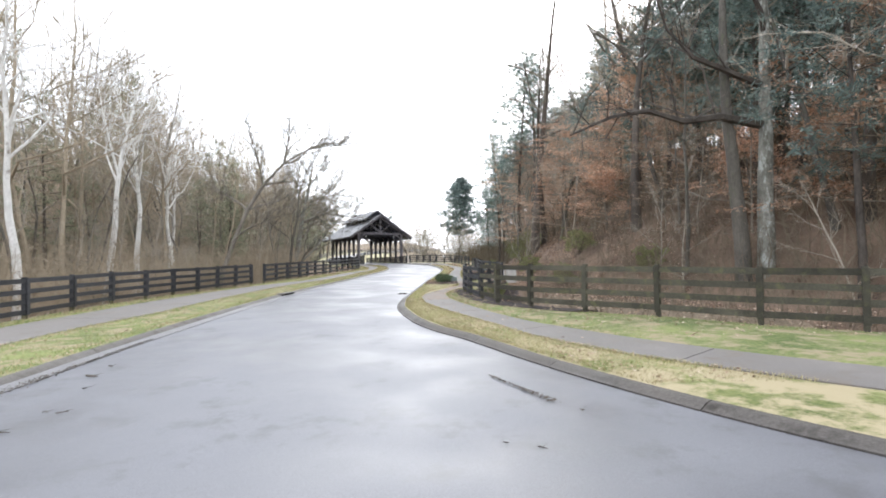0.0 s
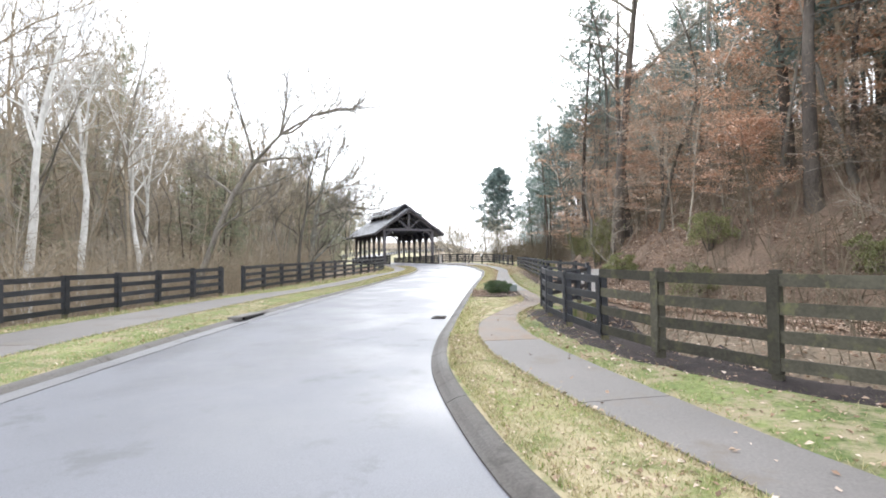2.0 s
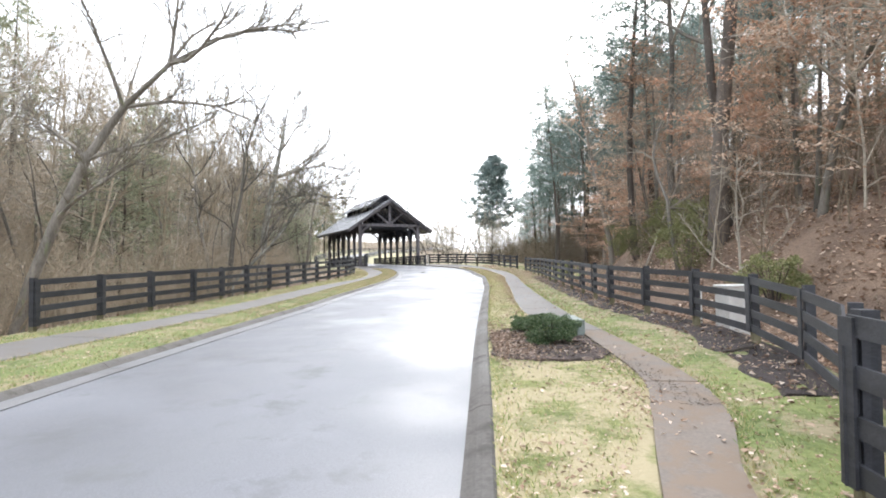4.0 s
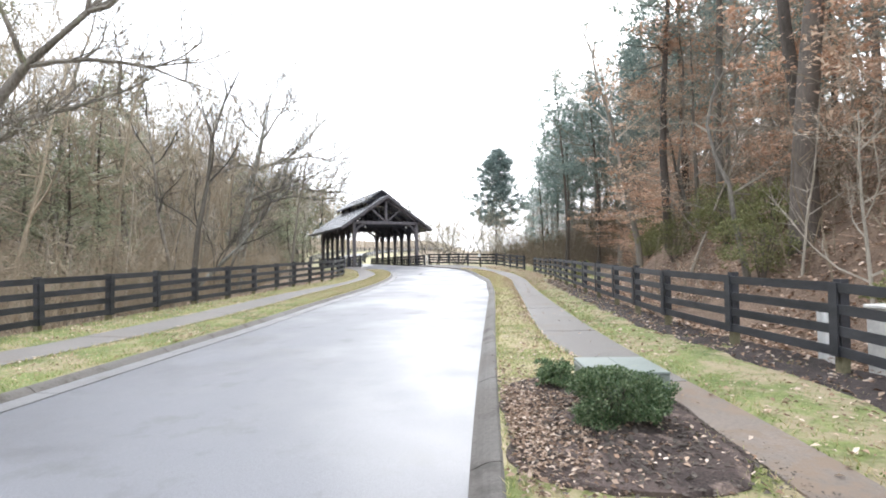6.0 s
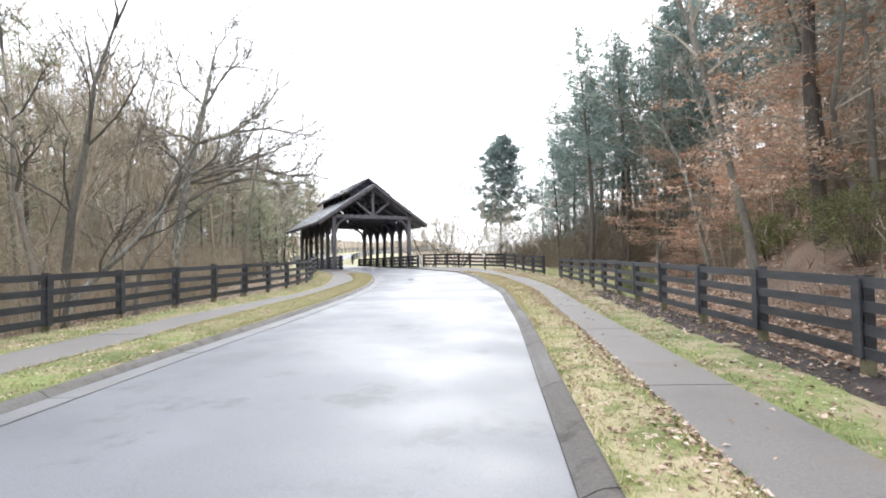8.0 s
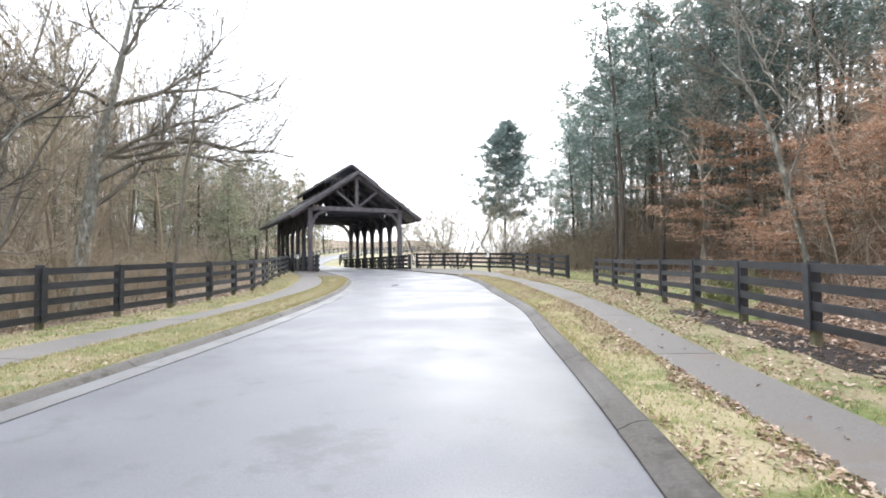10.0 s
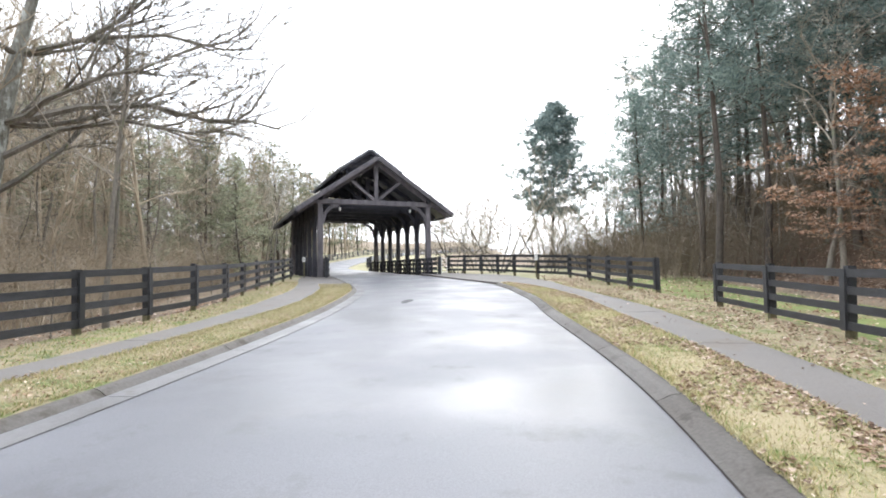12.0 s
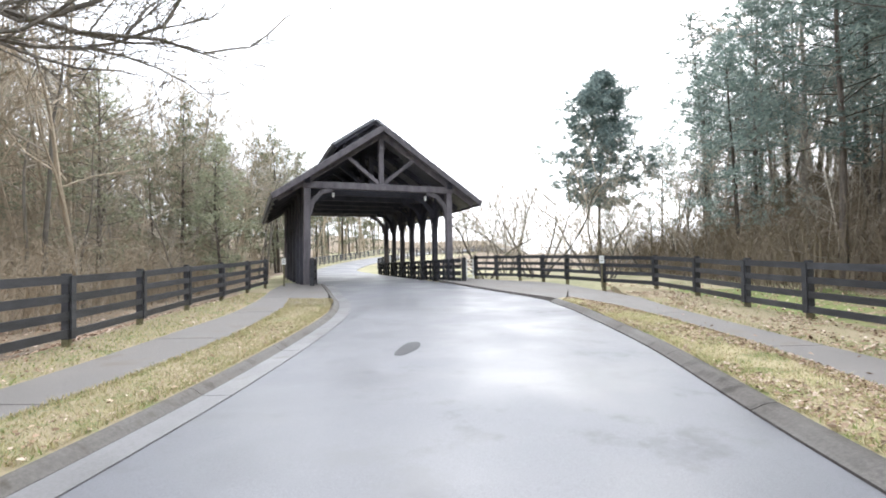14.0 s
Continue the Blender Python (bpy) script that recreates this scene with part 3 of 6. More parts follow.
def covered_bridge():
    z0 = level(BRIDGE_C.x, BRIDGE_C.y) + 0.02
    hw, L = BRIDGE_W / 2, BRIDGE_L
    b = thing("covered_bridge", (BRIDGE_C.x, BRIDGE_C.y, z0), BRIDGE_TURN, label="dark timber covered bridge with raised ridge roof and open arched sides", category="bridge")
    tie, eave_x, eave_z, ridge = 5.35, 5.85, 4.55, 8.55
    slope = (ridge - eave_z) / eave_x
    posts = [L * i / 6 for i in range(7)]
    deck = box_bm(2 * hw + 1.2, L + 0.6, 0.5, 0.02, (0, L / 2, -0.3))
    part("deck", deck, M_KERB, b, "grey concrete bridge deck")
    for s in (-1, 1):
        for i, d in enumerate(posts):
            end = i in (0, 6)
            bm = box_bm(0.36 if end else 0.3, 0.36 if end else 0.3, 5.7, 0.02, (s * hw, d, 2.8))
            # inner posts take the shade-darkened wood colour
            part("post", bm, M_TIMBER if end else M_SHADE_WOOD, b)
        part("wall_plate", beam_bm((s * hw, -0.3, 5.6), (s * hw, L + 0.3, 5.6), 0.32, 0.36), M_SHADE_WOOD, b)
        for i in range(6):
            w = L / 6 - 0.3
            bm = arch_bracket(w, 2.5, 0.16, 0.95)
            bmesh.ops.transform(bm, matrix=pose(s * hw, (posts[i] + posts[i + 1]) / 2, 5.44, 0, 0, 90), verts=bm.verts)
            part("arch_board", bm, M_SHADE_WOOD, b)
        # low rail between and past the posts
        for y in (-2.2, L + 2.2):
            part("rail_post", box_bm(0.2, 0.2, 1.36, 0.015, (s * hw, y, 0.68)), M_BLACK, b)
        for z, h in ((1.2, 0.22), (0.86, 0.22), (0.5, 0.24), (0.16, 0.2)):
            part("rail", beam_bm((s * (hw - 0.2), -2.25, z), (s * (hw - 0.2), L + 2.25, z), 0.05, h), M_BLACK, b)
        for i in range(1, 24):
            y = -2.2 + (L + 4.4) * i / 24
            part("rail_stud", box_bm(0.12, 0.1, 1.25, 0.01, (s * (hw - 0.28), y, 0.66)), M_BLACK, b)
    # trusses: both ends in the plain timber colour, the rest coloured as shaded inside
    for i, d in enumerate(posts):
        mt = M_TIMBER if i in (0, 6) else M_SHADE_WOOD
        o = d - 0.05 if i == 0 else d
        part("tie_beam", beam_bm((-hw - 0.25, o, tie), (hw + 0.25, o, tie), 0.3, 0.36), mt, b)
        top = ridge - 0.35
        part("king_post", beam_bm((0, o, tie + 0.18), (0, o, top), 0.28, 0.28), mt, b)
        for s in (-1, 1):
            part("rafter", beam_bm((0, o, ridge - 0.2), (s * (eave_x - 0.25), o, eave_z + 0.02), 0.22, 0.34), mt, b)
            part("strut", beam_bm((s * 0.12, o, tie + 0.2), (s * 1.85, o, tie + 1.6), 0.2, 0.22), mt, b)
            # curved knee brace between post and tie beam
            prev = None
            for k in range(4):
                u, v = k / 3, 0
                ang = radians(90 * u)
                p = (s * (hw - 0.12 - 1.25 * (1 - math.cos(ang))), o, tie - 0.18 - 1.45 * (1 - math.sin(ang)) - 0.02)
                if prev and k == 1:
                    bmk = beam_bm(prev, p, 0.2, 0.24, 0)
                elif prev:
                    b2 = beam_bm(prev, p, 0.2, 0.24, 0)
                    me = bpy.data.meshes.new("tmp")
                    b2.to_mesh(me)
                    b2.free()
                    bmk.from_mesh(me)
                    bpy.data.meshes.remove(me)
                prev = p
            part("knee_brace", bmk, mt, b)
    for s in (-1, 1):
        v, f = roof_slope(0, ridge, s * eave_x, eave_z, -0.75, L + 0.75, 0.2, 18)
        raw("roof", v, f, M_ROOF, b, "weathered grey shingle roof slope")
        # raised ridge roof over a slit that lets light in
        v, f = roof_slope(0, 9.55, s * 2.45, 9.55 - 2.45 * slope, 1.2, L - 1.2, 0.16, 8)
        raw("ridge_roof", v, f, M_ROOF, b, "raised shingled ridge roof")
        part("fascia", beam_bm((s * eave_x, -0.75, eave_z + 0.02), (s * eave_x, L + 0.75, eave_z + 0.02), 0.05, 0.24), M_SHADE_WOOD, b)
        for y in (-0.75, L + 0.75):
            part("barge_board", beam_bm((0, y, ridge + 0.02), (s * eave_x, y, eave_z + 0.02), 0.05, 0.3), M_TIMBER, b)
        for i in range(7):
            y = 1.7 + (L - 3.4) * i / 6
            part("clerestory_post", box_bm(0.14, 0.14, 1.05, 0.01, (s * 1.75, y, 7.85)), M_SHADE_WOOD, b)
        part("clerestory_plate", beam_bm((s * 1.75, 1.6, 8.27), (s * 1.75, L - 1.6, 8.27), 0.14, 0.12), M_SHADE_WOOD, b)
        for y in (1.45, L - 1.45):
            part("ridge_rafter", beam_bm((0, y, 9.45), (s * 2.35, y, 9.45 - 2.35 * slope), 0.16, 0.2), M_SHADE_WOOD, b)
    for y in (1.6, L - 1.6):
        bm = bmesh.new()
        vs = [bm.verts.new(p) for p in ((-1.68, y, 7.45), (1.68, y, 7.45), (1.68, y, 8.3), (0, y, 9.45), (-1.68, y, 8.3))]
        bm.faces.new(vs)
        bmesh.ops.solidify(bm, geom=bm.faces[:], thickness=0.05)
        part("gable_board", bm, M_SHADE_WOOD, b)
    for s in (-1, 1):
        bm = bmesh.new()
        bmesh.ops.create_cone(bm, cap_ends=True, segments=10, radius1=0.06, radius2=0.075, depth=0.24)
        bmesh.ops.translate(bm, vec=(s * 2.65, 0.05, tie - 0.5), verts=bm.verts)
        lan = part("lantern", bm, M_LAMP, b, "small white hanging lantern")
        part("bracket", beam_bm((s * 2.65, 0.05, tie - 0.36), (s * 2.65, 0.05, tie - 0.1), 0.03, 0.03, 0), M_IRON, lan)


covered_bridge()


# ---- board fences ----
def unit_box(name, material):
    bm = box_bm(1, 1, 1)
    me = bpy.data.meshes.new(name)
    bm.to_mesh(me)
    bm.free()
    me.materials.append(material)
    return me


UNIT = {m: unit_box("piece", m) for m in (M_BLACK, M_MOSSY, M_POST)}


def piece(name, material, parent, m):
    ob = new(name, UNIT[material])
    ob.parent = parent
    ob.matrix_basis = m
    return ob


def fence(posts, material, label, side=1, height=1.32, base=None, group="board fences", wobble=0.012, last_post=True):
    """A four-board fence; side: +1 puts the boards to the right of the run. Posts stand on base(x, y)."""
    base = base or (lambda x, y: level(x, y) + 0.1)
    rng = random.Random(int(posts[0][0] * 7 + posts[0][1] * 13))
    x0, y0 = posts[0]
    top = thing("board_fence", (x0, y0, base(x0, y0)), 0, label=label, category="fence", group=group)
    o = Vector((x0, y0, base(x0, y0)))
    pts = [Vector((x, y, base(x, y))) - o for x, y in posts]
    for i, p in enumerate(pts if last_post else pts[:-1]):
        a, c = pts[max(0, i - 1)], pts[min(len(pts) - 1, i + 1)]
        t = Vector((c.x - a.x, c.y - a.y, 0)).normalized()
        nrm = Vector((t.y, -t.x, 0)) * side
        rot = Matrix((t, Vector((-t.y, t.x, 0)), Vector((0, 0, 1)))).transposed().to_4x4()
        lean = pose(0, 0, 0, rng.uniform(-1.2, 1.2), rng.uniform(-1.2, 1.2), 0)
        h = height + rng.uniform(-0.02, 0.03)
        piece("post", material, top, Matrix.Translation(p) @ rot @ lean @ Matrix.Translation((0, 0, h / 2 + 0.08)) @ Matrix.Diagonal((0.13, 0.13, h - 0.16, 1)))
        piece("post_foot", M_POST if material is M_BLACK else material, top, Matrix.Translation(p) @ rot @ lean @ Matrix.Translation((0, 0, -0.06)) @ Matrix.Diagonal((0.125, 0.125, 0.44, 1)))
        piece("face_board", material, top, Matrix.Translation(p + nrm * 0.122) @ rot @ lean @ Matrix.Translation((0, 0, h / 2 + 0.06)) @ Matrix.Diagonal((0.15, 0.026, h - 0.22, 1)))
    for p, q in zip(pts, pts[1:]):
        t = Vector((q.x - p.x, q.y - p.y, 0)).normalized()
        nrm = Vector((t.y, -t.x, 0)) * side
        for z in (0.26 * height / 1.32, 0.575 * height / 1.32, 0.89 * height / 1.32, 1.215 * height / 1.32):
            a = p + nrm * 0.088 + Vector((0, 0, z + rng.uniform(-wobble, wobble)))
            c = q + nrm * 0.088 + Vector((0, 0, z + rng.uniform(-wobble, wobble)))
            d = (c - a)
            dn = d.normalized()
            s = dn.cross(Vector((0, 0, 1))).normalized()
            m = Matrix((dn, -s, s.cross(dn))).transposed().to_4x4()
            m.translation = (a + c) / 2
            piece("board", material, top, m @ Matrix.Diagonal((d.length - 0.006, 0.03, 0.15 * height / 1.36, 1)))
    return top


fence(FENCE_L, M_BLACK, "black four-board horse fence along the footpath, ending at a gap", height=1.42)
fence(FENCE_L2, M_BLACK, "black four-board horse fence running up to the bridge", height=1.42)
fence(FENCE_R1[:9], M_MOSSY, "weathered mossy four-board fence above a dark ditch", -1, height=1.58, last_post=False)
fence(FENCE_R1[8:], M_BLACK, "black four-board fence end above the dark ditch", -1, height=1.42)
fence(FENCE_R2, M_BLACK, "black four-board fence below the leafy bank", -1, height=1.24, base=lambda x, y: level(x, y) + 0.1 + 0.12 * ease(30, 36, y) * (1 - ease(58, 66, y)))
fence(FENCE_R3, M_BLACK, "black four-board fence bending round to the bridge mouth", -1, height=1.36)


def far_line(line, d, step):
    p = np.array(inner(line, d))
    s = np.r_[0, np.cumsum(np.linalg.norm(np.diff(p, axis=0), axis=1))]
    return [(float(np.interp(w, s, p[:, 0])), float(np.interp(w, s, p[:, 1]))) for w in np.arange(0, s[-1], step)]


on_ground = lambda x, y: ground_z(x, y) + 0.02
fence(far_line(ROAD_L[-8:-1], -2.2, 3.0), M_BLACK, "black board fence along the far road", 1, base=on_ground, group="far field fences")
fence(far_line(ROAD_R[-8:-1], 2.2, 3.0), M_BLACK, "black board fence on the field side of the far road", -1, base=on_ground, group="far field fences")


def pipe_gate():
    """A light pipe gate between the bridge rail and the fence's end."""
    a = Vector((*bridge_xy(BRIDGE_W / 2 + 0.15, -2.2), 0))
    b = Vector((-6.95, 94.2, 0))
    za = level(a.x, a.y) + 0.06
    g = thing("pipe_gate", (a.x, a.y, za), 0, label="light galvanised pipe gate beside the bridge", category="gate")
    d = b - a
    for i in range(6):
        z = 0.2 + 0.2 * i
        part("bar", beam_bm((0.12 * d.x / d.length, 0.12 * d.y / d.length, z), (d.x, d.y, z), 0.035, 0.035, 0.008), M_WHITE, g)
    for t in (0.06, 0.97):
        part("stile", beam_bm((d.x * t, d.y * t, 0.1), (d.x * t, d.y * t, 1.25), 0.05, 0.05, 0.008), M_WHITE, g)


pipe_gate()


# ---- woods: prototypes ----
def tube(verts, faces, path, radii, sides):
    """A tapered tube along a path, into the lists."""
    base, n = len(verts), len(path)
    for i in range(n):
        d = (path[min(i + 1, n - 1)] - path[max(i - 1, 0)])
        d.normalize()
        u = d.orthogonal().normalized()
        w = d.cross(u)
        if i == n - 1 and radii[i] < 0.004:
            verts.append(tuple(path[i]))
            k = len(verts) - 1
            for s in range(sides):
                faces.append((base + (i - 1) * sides + s, base + (i - 1) * sides + (s + 1) % sides, k))
            return
        for s in range(sides):
            a = 2 * math.pi * s / sides
            verts.append(tuple(path[i] + (u * math.cos(a) + w * math.sin(a)) * radii[i]))
        if i:
            for s in range(sides):
                a, c = base + (i - 1) * sides + s, base + (i - 1) * sides + (s + 1) % sides
                faces.append((a, c, c + sides, a + sides))


def bend(rng, start, d, length, n, wander, lift):
    """A wandering path of n steps."""
    path, p, d = [start.copy()], start.copy(), d.normalized()
    for i in range(n):
        d = (d + Vector((rng.gauss(0, wander), rng.gauss(0, wander), rng.gauss(0, wander) + lift))).normalized()
        p = p + d * (length / n)
        path.append(p.copy())
    return path


def sliver(rng, verts, faces, p, d, length, r):
    """The finest twig: one narrow tapering blade."""
    e = d.orthogonal().normalized()
    a = rng.uniform(0, 6.283)
    e = (e * math.cos(a) + d.cross(e) * math.sin(a)) * r
    k = len(verts)
    verts += [tuple(p - e), tuple(p + e), tuple(p + d * length)]
    faces.append((k, k + 1, k + 2))


def boughs(rng, cv, cf, ends, limb, r1, sub, wander, twig, fine=0.011):
    """Branches and twigs along a limb."""
    n = len(limb) - 1
    ln = sum((b - a).length for a, b in zip(limb, limb[1:]))
    tube(cv, cf, limb, [r1 * (1 - 0.85 * j / n) + 0.006 for j in range(n + 1)], 5 if r1 > 0.07 else 4 if r1 > 0.04 else 3)
    for m in range(sub[0]):
        w = 0.2 + 0.8 * (m + rng.random()) / sub[0]
        g = min(n - 0.001, w * n)
        j = int(g)
        p2 = limb[j].lerp(limb[j + 1], g - j)
        d2 = (limb[j + 1] - limb[j]).normalized() + Vector((rng.uniform(-1, 1), rng.uniform(-1, 1), rng.uniform(-0.4, 0.9))) * 0.9
        l2 = ln * rng.uniform(0.25, 0.55)
        br = bend(rng, p2, d2, l2, 2, wander * 2.5, 0.08)
        r2 = max(fine * 1.15, r1 * 0.34 * (1 - 0.6 * w))
        tube(cv, cf, br, [r2, r2 * 0.65, 0.0], 3)
        ends.append(br[-1])
        for q in range(sub[1]):
            t = rng.uniform(0.1, 1) * 1.999
            p3 = br[int(t)].lerp(br[int(t) + 1], t - int(t))
            d3 = (br[2] - br[0]).normalized() + Vector((rng.uniform(-1, 1), rng.uniform(-1, 1), rng.uniform(-0.6, 1))) * 1.0
            sliver(rng, cv, cf, p3, d3.normalized(), l2 * rng.uniform(0.3, 0.85) * twig, fine)
            if q % 3 == 0:
                ends.append(p3)


def old_limb(rng, cv, cf, limb, r, kids, sub=(12, 12), fine=0.013):
    """A long limb of an old tree: its own twigs, and crooked side limbs with theirs."""
    boughs(rng, cv, cf, [], limb, r, sub, 0.15, 0.9, fine)
    n = len(limb) - 1
    ln = sum((b - a).length for a, b in zip(limb, limb[1:]))
    for k in range(kids):
        g = n * (0.25 + 0.72 * (k + rng.random()) / kids)
        j = min(n - 1, int(g))
        at = limb[j].lerp(limb[j + 1], g - j)
        d = (limb[j + 1] - limb[j]).normalized() + Vector((rng.uniform(-0.8, 0.8), rng.uniform(-0.8, 0.8), rng.uniform(-0.2, 0.9)))
        boughs(rng, cv, cf, [], bend(rng, at, d, ln * rng.uniform(0.3, 0.55), 5, 0.2, 0.06), r * (0.55 - 0.25 * g / n), (8, 10), 0.15, 0.9, fine)


def tree_skeleton(rng, h, r0, clear, limbs, spread, lift, lean=(0, 0), sub=(6, 9), wander=0.1, limb_len=0.36, twig=0.85, fine=0.011, stout=1.0, sides=8):
    """Lists for a trunk and for its crown of limbs, branches and twigs; also the branch ends."""
    tv, tf, cv, cf, ends = [], [], [], [], []
    trunk = bend(rng, Vector((0, 0, -0.4)), Vector((lean[0], lean[1], 1)), h, 9, wander * 0.6, 0.05)
    rad = [r0 * (1.25 if i == 0 else 1) * (1 - 0.88 * (i / 9) ** 0.9) + 0.012 for i in range(10)]
    tube(tv, tf, trunk, rad, sides)
    for k in range(limbs):
        u = clear + (1 - clear) * (k + rng.random()) / limbs
        f = min(8.99, u * 9)
        i = int(f)
        at = trunk[i].lerp(trunk[i + 1], f - i)
        az = k * 2.4 + rng.uniform(-0.5, 0.5)
        up = rng.uniform(0.25, 0.8) * lift * 2.2 + 0.5 * u
        d = Vector((math.cos(az) * spread, math.sin(az) * spread, up))
        ln = h * limb_len * (1.15 - 0.75 * (u - clear) / (1 - clear)) * rng.uniform(0.75, 1.25)
        boughs(rng, cv, cf, ends, bend(rng, at, d, ln, 4, wander * 2.2, 0.06 * lift), rad[i] * rng.uniform(0.38, 0.6) * stout, sub, wander, twig, fine)
    return tv, tf, cv, cf, ends


def two_tone(name, parts, parent):
    """One mesh of several lists, each with a material of its own."""
    verts, faces, index = [], [], []
    for k, (v, f, m) in enumerate(parts):
        o = len(verts)
        verts += v
        faces += [tuple(i + o for i in q) for q in f]
        index += [k] * len(f)
    ob = raw(name, verts, faces, None, parent)
    for _, _, m in parts:
        ob.data.materials.append(m)
    ob.data.polygons.foreach_set("material_index", index)
    return ob


def make_tree(name, seed, label, trunk_mat, crown_mat, category="tree", **kw):
    rng = random.Random(seed)
    tv, tf, cv, cf, ends = tree_skeleton(rng, **kw)
    top = tagged(new(name), label, category)
    raw("trunk", tv, tf, trunk_mat, top, "", True)
    raw("crown", cv, cf, crown_mat, top)
    return top


def needles_mesh(rng, centres, per, size, width=0.2):
    """Tufts of narrow needles or sprays round each centre."""
    verts, faces = [], []
    for c in centres:
        for i in range(per):
            d = Vector((rng.gauss(0, 1), rng.gauss(0, 1), rng.gauss(0.15, 0.7))).normalized()
            e = d.orthogonal().normalized()
            e = (e * math.cos(i) + d.cross(e) * math.sin(i)) * size * width
            p = c + Vector((rng.gauss(0, size * 0.4), rng.gauss(0, size * 0.4), rng.gauss(0, size * 0.22)))
            tip = p + d * size * rng.uniform(0.6, 1.2)
            k = len(verts)
            verts += [tuple(p - e), tuple(p + e), tuple(tip)]
            faces.append((k, k + 1, k + 2))
    return verts, faces


def triangle_leaves(rng, centres, count, size, flat, scatter):
    """Small pointed leaves round the centres, lying in flat layers."""
    verts, faces = [], []
    for i in range(count):
        p = centres[rng.randrange(len(centres))] + Vector((rng.gauss(0, scatter), rng.gauss(0, scatter), rng.gauss(0, scatter * flat)))
        a, s = rng.uniform(0, 6.283), size * rng.uniform(0.6, 1.4)
        d = Vector((math.cos(a), math.sin(a), rng.gauss(-0.15, 0.35))) * s
        e = Vector((-math.sin(a), math.cos(a), rng.gauss(0, 0.5))) * s * 0.45
        k = len(verts)
        verts += [tuple(p - e), tuple(p + e), tuple(p + d * 1.7)]
        faces.append((k, k + 1, k + 2))
    return verts, faces


def make_beech(name, seed, h, wide=0.46, leaves=900, material=None, tone="russet"):
    rng = random.Random(seed)
    tv, tf, cv, cf, ends = tree_skeleton(rng, h, h * 0.009 + 0.03, 0.1, 20, 1.0, 0.02, limb_len=wide, sub=(6, 5), wander=0.05, fine=0.007, stout=0.55)
    top = tagged(new(name), f"young beech holding layered {tone} winter leaves", "tree", "russet beeches")
    raw("trunk", tv, tf, M_BARK, top, "", True)
    v, f = triangle_leaves(rng, ends, int(leaves * h), 0.088, 0.1, 0.36)
    two_tone("crown", [(cv, cf, M_TWIG), (v, f, material or M_BEECH)], top)["label"] = f"flat layers of dry {tone} leaves on thin grey branches"
    return top


def pine_lists(seed, h, clear, width, size, per, branches, twigs, top_round, blade):
    """Lists for an evergreen's trunk, its branches and its needles."""
    rng = random.Random(seed)
    tv, tf, cv, cf = [], [], [], []
    trunk = bend(rng, Vector((0, 0, -0.4)), Vector((rng.gauss(0, 0.02), rng.gauss(0, 0.02), 1)), h, 9, 0.025, 0.05)
    r0 = h * 0.0078 + 0.03
    tube(tv, tf, trunk, [r0 * (1 - 0.93 * i / 9) + 0.01 for i in range(10)], 7)
    centres = []
    for k in range(branches):
        u = clear + (1 - clear) * ((k + rng.random()) / branches)
        f = min(8.99, u * 9)
        i = int(f)
        at = trunk[i].lerp(trunk[i + 1], f - i)
        az = k * 2.4 + rng.uniform(-0.4, 0.4)
        v = (u - clear) / (1 - clear)
        ln = width * (0.6 + 0.4 * min(1, v * 4)) * (1 - v) ** top_round * rng.uniform(0.4, 1.3) + 0.3
        br = bend(rng, at, Vector((math.cos(az), math.sin(az), 0.1 + 0.5 * v)), ln, 3, 0.16, 0.05)
        tube(cv, cf, br, [0.04 * (1 - 0.5 * v), 0.026, 0.016, 0.0], 3)
        for q in range(max(2, int(twigs * min(1, ln / 1.6)))):
            g = min(2.999, (0.25 + 0.8 * rng.random() ** 0.6) * 3)
            j = int(g)
            centres.append(br[j].lerp(br[j + 1], g - j) + Vector((rng.gauss(0, 0.15 * ln + 0.1), rng.gauss(0, 0.15 * ln + 0.1), rng.gauss(0.05, 0.07 * ln + 0.08))))
    v, f = needles_mesh(rng, centres, per, size, blade)
    return tv, tf, cv, cf, v, f


def make_pine(name, seed, h, clear, width, label, leafmat, size=0.5, per=12, branches=44, twigs=8, top_round=0.6, blade=0.085):
    tv, tf, cv, cf, v, f = pine_lists(seed, h, clear, width, size, per, branches, twigs, top_round, blade)
    top = tagged(new(name), label, "tree", "evergreens")
    raw("trunk", tv, tf, M_BARK_DARK, top, "", True)
    two_tone("crown", [(cv, cf, M_BARK_DARK), (v, f, leafmat)], top)["label"] = "ragged evergreen crown with gaps"
    return top


def set_pose(x, y, s=1.0, rz=0.0, lean=(0, 0), z=None):
    return pose(x, y, ground_z(x, y) if z is None else z, lean[0], lean[1], rz) @ Matrix.Scale(s, 4)


used = set()


def stand(proto, x, y, s=1.0, rz=0.0, lean=(0, 0), z=None):
    """Sets the prototype down the first time, and copies of it after that."""
    m = set_pose(x, y, s, rz, lean, z)
    if proto.name in used:
        return copy_thing(proto, m)
    used.add(proto.name)
    proto.matrix_basis = m
    return proto


